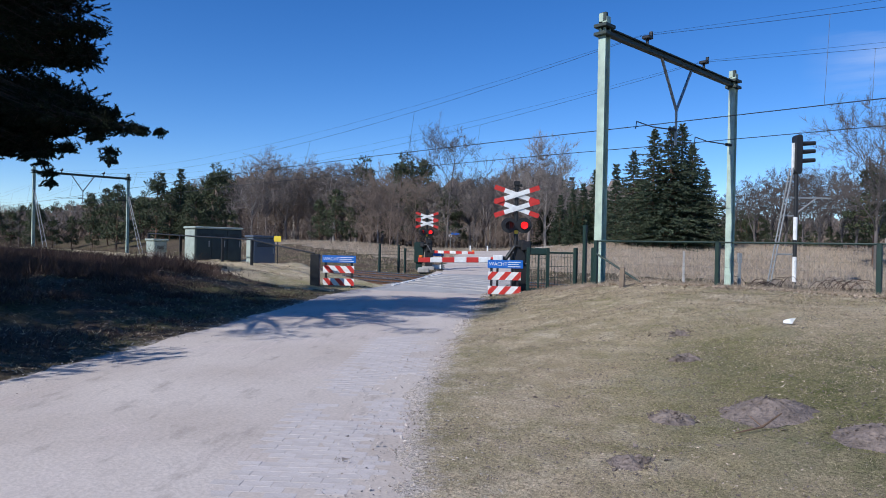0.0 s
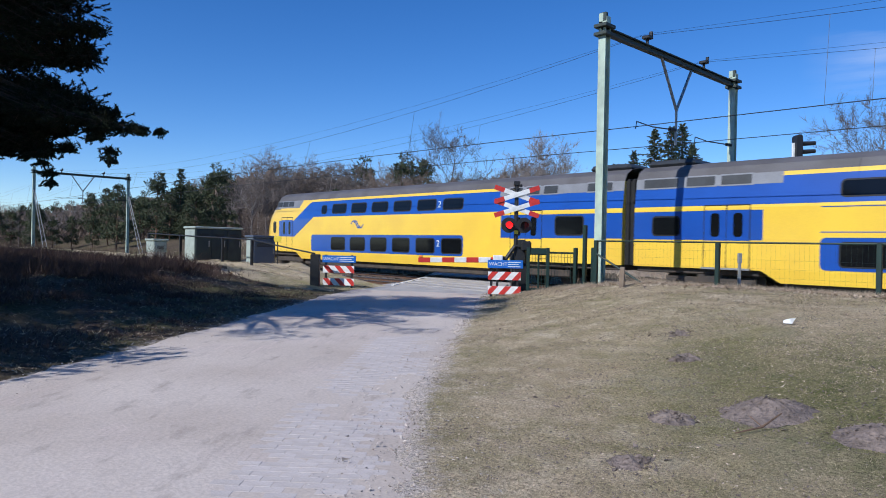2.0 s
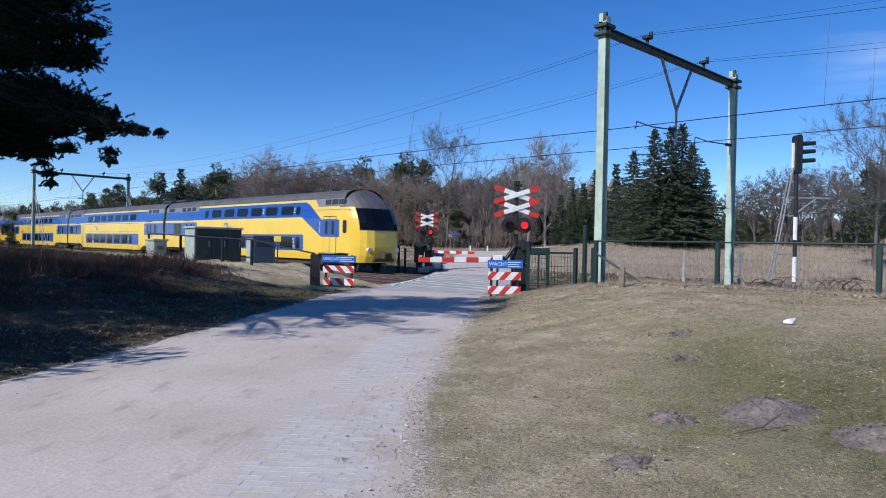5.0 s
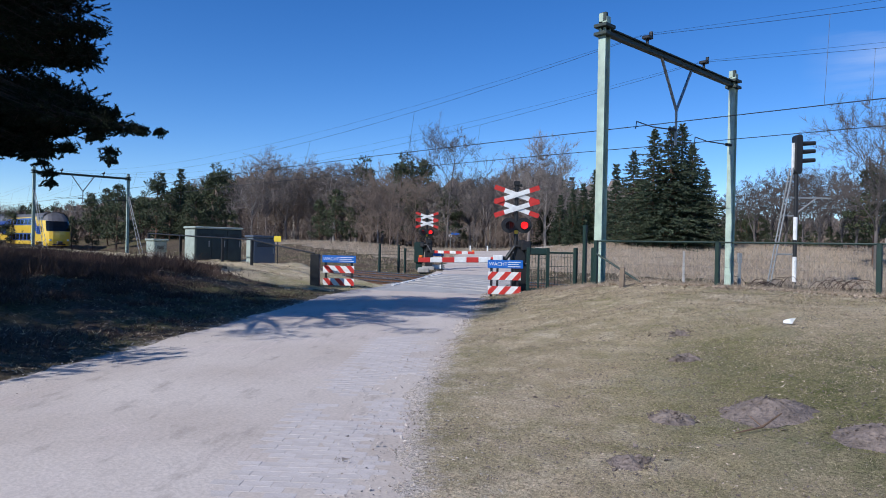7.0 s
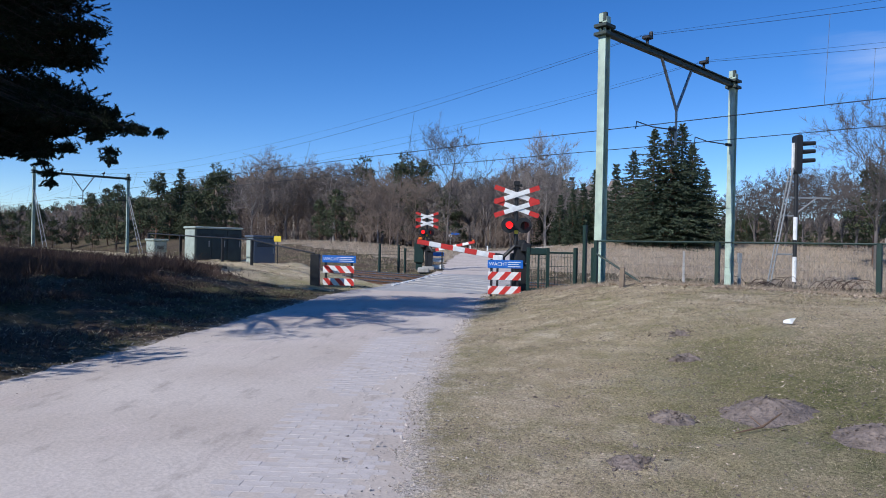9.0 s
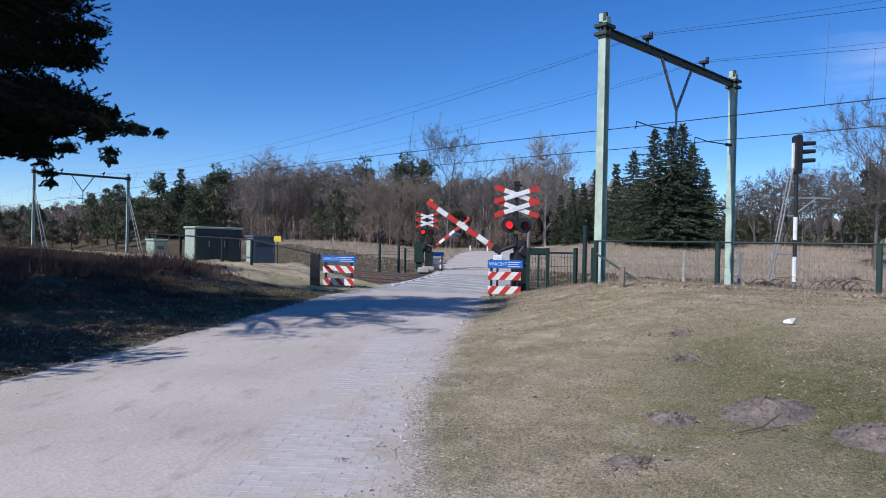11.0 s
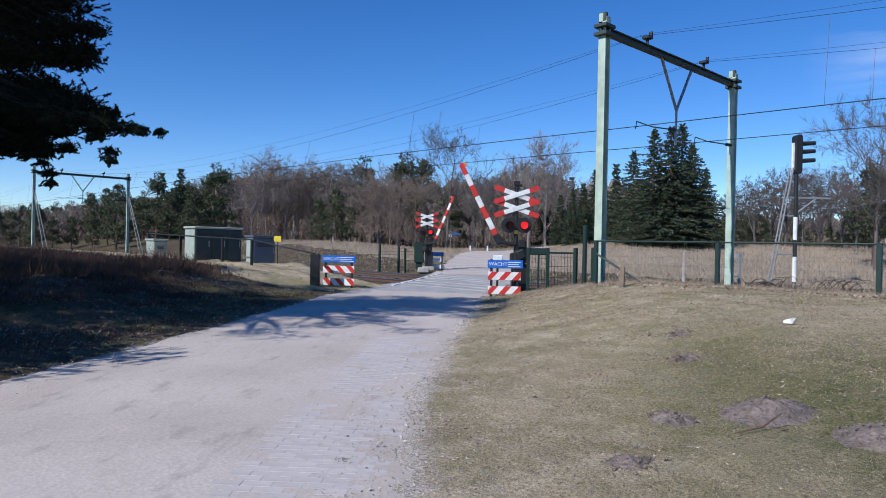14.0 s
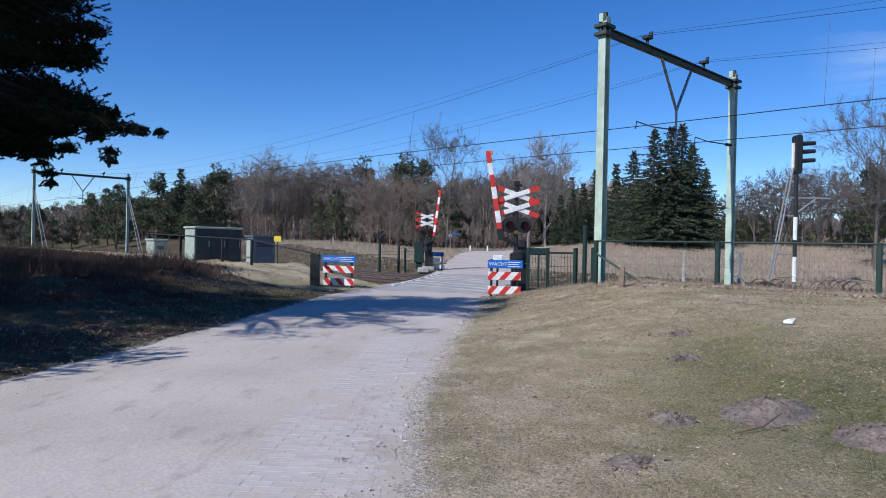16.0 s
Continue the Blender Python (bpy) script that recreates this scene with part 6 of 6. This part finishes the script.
def turf():
    rng = random.Random(61)
    sh = Shape()

    def ok(x, y):
        if y > 17 or not in_view(x, y, 0.5):
            return False
        s, side = road_offset(x, y)
        if side < 0 or s < 0.02:
            return False
        r = math.hypot(x, y)
        if s < 0.8 and rng.random() > s + 0.2:
            return False
        return rng.random() < min(1.0, (6.0 / r) ** 1.3) and noise.noise((x * 0.8, y * 0.8, 9.0)) + rng.uniform(-0.5, 0.5) > -0.25

    for x, y in scatter(62000, (-16, 8, 1, 17), ok, rng):
        z = ground_z(x, y)
        for _ in range(4):
            d = Vector((rng.gauss(0, 1), rng.gauss(0, 1), rng.uniform(0.15, 0.9))).normalized()
            sliver(sh, Vector((x + rng.uniform(-0.04, 0.04), y + rng.uniform(-0.04, 0.04), z - 0.005)), d, rng.uniform(0.012, 0.036) * (0.65 + math.hypot(x, y) / 15), 0.0017 * (0.7 + math.hypot(x, y) / 9), rng)
    solid("short_grass", sh, M_BLADE, "short dry winter grass on the verge", "grass", kind="stuff")

    sh = Shape()

    def strip(x, y):
        return in_view(x, y, 3) and road_offset(x, y)[0] > 0.3

    for x, y in scatter(3500, (-13, 8, 15.2, 17.2), strip, rng):
        z = ground_z(x, y)
        for _ in range(4):
            d = Vector((rng.gauss(0, 0.5), rng.gauss(0, 0.5), 1)).normalized()
            sliver(sh, Vector((x, y, z)), d, rng.uniform(0.04, 0.13), 0.005, rng)
    for x, y in scatter(17000, (-70, 24, 27.0, 80), strip, rng):
        z = ground_z(x, y)
        tall = 0.45 + 0.55 * sm((y - 30) / 8)
        for _ in range(4):
            d = Vector((rng.gauss(0, 0.35), rng.gauss(0, 0.35), 1)).normalized()
            sliver(sh, Vector((x + rng.uniform(-0.2, 0.2), y + rng.uniform(-0.2, 0.2), z)), d, rng.uniform(0.15, 0.42) * tall, 0.014, rng)
    solid("tall_grass", sh, M_STRAW, "tall pale straw grass beside the tracks", "grass", kind="stuff")

    sh = Shape()
    for x, y in scatter(15000, (-14, 8, 1, 16.8), lambda x, y: ok(x, y) or (y > 14.5 and in_view(x, y) and road_offset(x, y)[0] > 0.5), rng):
        z = ground_z(x, y) + 0.006
        s = rng.uniform(0.004, 0.015) * (0.6 + math.hypot(x, y) / 12)
        a = rng.uniform(0, 6.28)
        u, v = Vector((math.cos(a), math.sin(a), rng.uniform(-0.4, 0.4))) * s, Vector((-math.sin(a), math.cos(a), rng.uniform(-0.4, 0.4))) * s * 0.6
        c = Vector((x, y, z))
        sh.add([c - u, c - v, c + u, c + v], [(0, 1, 2), (0, 2, 3)])
    solid("leaf_litter", sh, M_LEAF, "scattered dead leaves on the turf", "leaf litter", kind="stuff")


def crumbs():
    """Small clods and dark scraps between the blades."""
    rng = random.Random(66)
    sh = Shape()

    def ok(x, y):
        if y > 16.6 or not in_view(x, y, 0.5):
            return False
        s, side = road_offset(x, y)
        return side > 0 and s > 0.05 and rng.random() < min(1.0, (7.0 / math.hypot(x, y)) ** 1.2) and noise.noise((x * 1.1, y * 1.1, 21.0)) + rng.uniform(-0.4, 0.4) > 0.0

    for x, y in scatter(11000, (-16, 8, 1, 16.6), ok, rng):
        s = rng.uniform(0.006, 0.018) * (0.75 + math.hypot(x, y) / 40) * (2.0 if rng.random() < 0.03 else 1)
        c = Vector((x, y, ground_z(x, y) + s * 0.3))
        q = [c + Vector((rng.uniform(-s, s), rng.uniform(-s, s), rng.uniform(-s * 0.3, s))) for _ in range(4)]
        sh.add(q, [(0, 1, 2), (0, 3, 1), (1, 3, 2), (0, 2, 3)])
    solid("soil_crumbs", sh, M_SOIL, "crumbs of dark soil scattered over the turf", "soil crumbs", kind="stuff")


def heather():
    rng = random.Random(71)
    sh = Shape()

    def ok(x, y):
        if y > 15.2 or not in_view(x, y, 4):
            return False
        s, side = road_offset(x, y)
        if side > 0 or s < 0.7:
            return False
        if x < -18.5 and y > 10.4 + 0.8 * noise.noise((x * 0.4, y * 0.4, 7.0)):
            return False
        return noise.noise((x * 0.35, y * 0.35, 4.0)) + 0.25 * sm((s - 1) / 3) + rng.uniform(-0.2, 0.2) > 0.02

    for x, y in scatter(3400, (-62, -8, 0, 15.2), ok, rng):
        z = ground_z(x, y)
        s, _ = road_offset(x, y)
        hh = (0.10 + 0.40 * sm((s - 1.5) / 6)) * (0.6 + 1.3 * max(0.0, noise.noise((x * 0.5, y * 0.5, 12.0))) + 0.9 * max(0.0, noise.noise((x * 1.3, y * 1.3, 17.0))))
        for _ in range(36):
            d = Vector((rng.gauss(0, 0.7), rng.gauss(0, 0.7), 1)).normalized()
            sliver(sh, Vector((x + rng.gauss(0, 0.22), y + rng.gauss(0, 0.22), z)), d, hh * rng.uniform(0.5, 1.3), 0.008, rng)
    solid("heather", sh, M_HEATH, "dark dead heather on the bank beside the road", "heather", kind="stuff")
    sh = Shape()

    def ok2(x, y):
        s, side = road_offset(x, y)
        return side < 0 and s > 0.05 and in_view(x, y, 1) and y < 15.5

    for x, y in scatter(9000, (-40, -8, 0, 15.5), ok2, rng):
        z = ground_z(x, y)
        for _ in range(4):
            d = Vector((rng.gauss(0, 1), rng.gauss(0, 1), 0.7)).normalized()
            sliver(sh, Vector((x, y, z)), d, rng.uniform(0.03, 0.10), 0.004, rng)
    litter = Shape()
    for x, y in scatter(7000, (-40, -8, 0, 15.5), lambda x, y: ok2(x, y) and noise.noise((x * 0.45, y * 0.45, 15.0)) + rng.uniform(-0.3, 0.3) > 0.0, rng):
        w, a = rng.uniform(0.012, 0.04), rng.uniform(0, 6.28)
        u = Vector((math.cos(a), math.sin(a), rng.uniform(-0.7, 0.7))) * w
        v = Vector((-math.sin(a), math.cos(a), rng.uniform(-0.7, 0.7))) * w * 0.6
        c = Vector((x, y, ground_z(x, y) + 0.03))
        litter.add([c - u, c - v, c + u, c + v], [(0, 1, 2), (0, 2, 3)])
    solid("bank_litter", litter, M_SHADELEAF, "dead leaves and pale litter on the shaded bank", "leaf litter", kind="stuff")
    solid("bank_grass", sh, M_BLADE, "sparse dull grass on the shaded bank", "grass", kind="stuff")


def molehill(x, y, r, h, seed):
    sh = Shape()
    rng = random.Random(seed)
    n, rings = 40, 10
    vs = []
    for i in range(rings + 1):
        for k in range(n):
            a = 2 * math.pi * k / n
            rr = r * i / rings * (1 + 0.22 * noise.noise((math.cos(a) * 1.4, math.sin(a) * 1.4, seed)))
            px, py = x + rr * math.cos(a), y + rr * math.sin(a)
            u = i / rings
            z = ground_z(px, py) - 0.02 + h * (1 - sm(u)) + 0.05 * (1 - u) * noise.noise((px * 9, py * 9, 0)) + 0.025 * noise.noise((px * 25, py * 25, 0)) * (1 - u)
            vs.append((px, py, z))
    fs = [(i * n + k, i * n + (k + 1) % n, (i + 1) * n + (k + 1) % n, (i + 1) * n + k) for i in range(rings) for k in range(n)]
    sh.add(vs, [f[::-1] for f in fs])
    t = solid("molehill", sh, M_SOIL, "crumbly grey-brown molehill in the turf", "molehill", group="molehills", smooth=False)
    cl = Shape()
    for _ in range(420):
        a, rr = rng.uniform(0, 6.28), r * rng.random() ** 0.6 * 1.08
        px, py = x + rr * math.cos(a), y + rr * math.sin(a)
        z = ground_z(px, py) - 0.02 + h * (1 - sm(rr / r))
        s = rng.uniform(0.006, 0.024) * (1.7 if rng.random() < 0.08 else 1)
        c = Vector((px, py, z))
        q = [c + Vector((rng.uniform(-s, s), rng.uniform(-s, s), rng.uniform(-s, s))) for _ in range(4)]
        cl.add(q, [(0, 1, 2), (0, 3, 1), (1, 3, 2), (0, 2, 3)])
    ob = part("loose_soil", cl, M_SOIL, t)
    ob["kind"] = "stuff"


turf()
crumbs()
heather()
molehill(-2.36, 6.30, 0.54, 0.12, 3)
molehill(-1.40, 6.02, 0.46, 0.11, 4)
molehill(-2.95, 5.70, 0.32, 0.07, 5)
molehill(-2.62, 4.47, 0.30, 0.05, 6)
molehill(-3.87, 7.74, 0.26, 0.08, 7)
molehill(-4.6, 9.1, 0.34, 0.035, 8)


def gravel():
    """Pebbles and crumbs of sand along the road's edges."""
    rng = random.Random(81)
    sh = Shape()

    def ok(x, y):
        if y > 16.5 or not in_view(x, y, 0.3):
            return False
        s, side = road_offset(x, y)
        r = math.hypot(x, y)
        return -0.5 < s < 0.9 and rng.random() < min(1, (5 / r) ** 1.2) and rng.random() < 1 - abs(s - 0.1) / 0.9

    for x, y in scatter(5200, (-18, 2, 0.5, 16.5), ok, rng):
        s = rng.uniform(0.004, 0.013) * (2.2 if rng.random() < 0.06 else 1)
        c = Vector((x, y, max(ground_z(x, y), 0.005) + s * 0.4))
        q = [c + Vector((rng.uniform(-s, s), rng.uniform(-s, s), rng.uniform(-s * 0.4, s))) for _ in range(4)]
        sh.add(q, [(0, 1, 2), (0, 3, 1), (1, 3, 2), (0, 2, 3)])
    solid("gravel", sh, M_PEBBLE, "fine pale gravel along the road edge", "gravel", kind="stuff")
    lf = Shape()
    for _ in range(2600):
        x, y = rng.uniform(-11.5, 2), rng.gauss(15.55, 0.35)
        z = ground_z(x, y) + 0.012
        w = rng.uniform(0.02, 0.05)
        a = rng.uniform(0, 6.28)
        u = Vector((math.cos(a), math.sin(a), rng.uniform(-0.6, 0.6))) * w
        v = Vector((-math.sin(a), math.cos(a), rng.uniform(-0.6, 0.6))) * w * 0.7
        c = Vector((x, y, z))
        lf.add([c - u, c - v, c + u, c + v], [(0, 1, 2), (0, 2, 3)])
    solid("fallen_leaves", lf, M_LEAF, "fallen oak leaves drifted against the fence", "fallen leaves", kind="stuff")
    st = Shape()
    base = Vector((-2.3, 5.62, ground_z(-2.3, 5.62)))
    st.tube([base + Vector((0.22, 0.25, 0.16)), base + Vector((0.12, 0.12, 0.05)), base + Vector((0.0, -0.12, 0.015))], [0.006, 0.009, 0.005], 6)
    st.tube([base + Vector((0.12, 0.12, 0.05)), base + Vector((-0.02, 0.2, 0.10))], [0.006, 0.003], 5)
    solid("stick", st, M_BARK, "thin fallen dark stick beside a molehill", "stick")


gravel()


def bramble(lateral, depth, seed):
    """Dark arching stems over bare soil."""
    rng = random.Random(seed)
    sh = Shape()
    for _ in range(14):
        a = at(lateral + rng.uniform(-0.9, 0.9), depth + rng.uniform(-0.5, 0.5))
        w, h = rng.uniform(0.5, 1.5) * rng.choice((-1, 1)), rng.uniform(0.25, 0.6)
        z = ground_z(a.x, a.y)
        sh.tube([a + SIDE * w * t + Vector((0, 0, z - 0.03 + 4 * h * t * (1 - t))) for t in (0, 0.15, 0.35, 0.6, 0.85, 1.0)], [0.016, 0.016, 0.014, 0.012, 0.009, 0.006], 5)
    solid("bramble", sh, M_HEATH, "dark arching bramble stems beyond the tracks", "bramble", group="brambles")


bramble(13.6, 29.0, 1)
bramble(16.9, 29.5, 2)
q = Vector((-3.55, 10.2, 0))
q.z = ground_z(q.x, q.y)
solid("litter_paper", Shape().add([(-0.07, 0, 0), (0.06, -0.03, 0.01), (0.09, 0.03, 0.09), (-0.01, 0.05, 0.07), (-0.08, 0.03, 0.04)], [(0, 1, 2, 3, 4), (4, 3, 2, 1, 0)]), M_WHITE, "crumpled white scrap of paper on the turf", "litter", Matrix.Translation(q + Vector((0, 0, 0.01))))


# ---- clinker bricks laid bare along the road ----
def clinkers():
    """Courses across the road, uneven and half buried in sand."""
    rng = random.Random(97)
    deck = bpy.data.objects["road"]
    m = material("pale clinker brick", (0.53, 0.475, 0.445), 0.9, tint=(0.47, 0.41, 0.375), scale=5, amount=0.2, fine=50, bump=0.3)
    nt = m.node_tree
    b = nt.nodes["Principled BSDF"]
    info = nt.nodes.new("ShaderNodeObjectInfo")
    r = nt.nodes.new("ShaderNodeMapRange")
    r.inputs[3].default_value, r.inputs[4].default_value = 0.93, 1.05
    nt.links.new(info.outputs["Random"], r.inputs[0])
    mx = nt.nodes.new("ShaderNodeMix")
    mx.data_type, mx.blend_type = "RGBA", "MULTIPLY"
    mx.inputs[0].default_value = 1.0
    nt.links.new(b.inputs["Base Color"].links[0].from_socket, mx.inputs[6])
    nt.links.new(r.outputs[0], mx.inputs[7])
    nt.links.new(mx.outputs[2], b.inputs["Base Color"])
    me = Shape().box((-0.102, -0.049, -0.06), (0.102, 0.049, 0.0), 0.002).mesh("brick", m)
    dg = bpy.context.evaluated_depsgraph_get()
    a = Vector((-3.5, 1.95, 0))
    d = (Vector((-7.74, 6.39, 0)) - a).normalized()
    across = Vector((d.y, -d.x, 0))
    turn = math.degrees(math.atan2(across.y, across.x))
    row, count = 0, 0
    while count < 300:
        for k in range(5):
            p = a + d * 0.1005 * row + across * (k - 2 + (0.5 if row % 2 else 0.0)) * 0.2065
            bare = noise.noise((p.x * 1.1, p.y * 1.1, 31.0)) + rng.uniform(-0.15, 0.15)
            if bare < -0.12 or count >= 300:
                continue
            hit, place, _, _ = deck.ray_cast(Vector((p.x, p.y, 1.0)), Vector((0, 0, -1)), depsgraph=dg)
            ob = part("brick", me, None, deck)
            ob.matrix_basis = pose(p.x, p.y, place.z + 0.0012 + rng.uniform(-0.0008, 0.0006), rng.uniform(-0.25, 0.25), rng.uniform(-0.25, 0.25), turn + rng.uniform(-1.5, 1.5))
            count += 1
        row += 1


clinkers()


# ---- what moves ----
def train_x(t):
    """Where the middle coupling of the train stands."""
    x = -34.76 - 31.9 * (t - 3.5) + (0.22 * (3.5 - t) if t < 3.5 else 0.0)
    x -= 0.40 * min(1.0, max(0.0, (1.22 - t) / 0.22))
    return x + (0.52 * (t - 4.5) ** 1.3 if t > 4.5 else 0.0)


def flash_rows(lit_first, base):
    """The lit disc turns out and edge-on once in 0.64 s, standing in for switching."""
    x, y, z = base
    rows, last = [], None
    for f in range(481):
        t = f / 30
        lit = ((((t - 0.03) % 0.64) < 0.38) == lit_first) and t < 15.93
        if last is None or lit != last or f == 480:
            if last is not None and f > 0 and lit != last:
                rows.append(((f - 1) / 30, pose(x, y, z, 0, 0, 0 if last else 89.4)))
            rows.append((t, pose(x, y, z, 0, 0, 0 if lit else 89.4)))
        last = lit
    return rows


def motions():
    times = [0.0, 0.5, 0.9, 1.0, 1.1, 1.22, 1.5, 2.0, 3.0, 4.0, 5.0, 6.0, 7.0, 8.0, 10.0, 12.0, 14.0, 16.0]
    for coach, off, flip in ((HEAD, -CAR, True), (LEAD, -CAR, False), (SECOND, 0.0, False), (TAIL, CAR, False)):
        walk(coach, [(t, pose(train_x(t) + off, TRAIN_Y, 0, 0, 0, 180 if flip else 0)) for t in times])
    lift = [(0.0, 0.0), (7.0, 0.0), (7.95, 0.0), (8.1, 0.6), (8.3, 2.4), (8.6, 6.2), (9.0, 10.7), (9.2, 13.0), (10.2, 25.2), (11.3, 37.7), (12.0, 45.2),
            (12.5, 50.0), (13.5, 59.3), (14.5, 68.8), (15.0, 73.6), (16.0, 81.3)]
    near = facing(at(2.30, 21.35, 1.615))
    far = facing(at(-1.02, 42.4, 1.60), 146)
    walk(NEAR_ARM, [(t, near @ pose(0, 0, 0, 0, a - 1.2, 0)) for t, a in lift])
    walk(FAR_ARM, [(t, far @ pose(0, 0, 0, 0, a, 0)) for t, a in lift])
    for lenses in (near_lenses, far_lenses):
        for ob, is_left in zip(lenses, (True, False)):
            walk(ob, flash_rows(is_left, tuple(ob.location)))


motions()
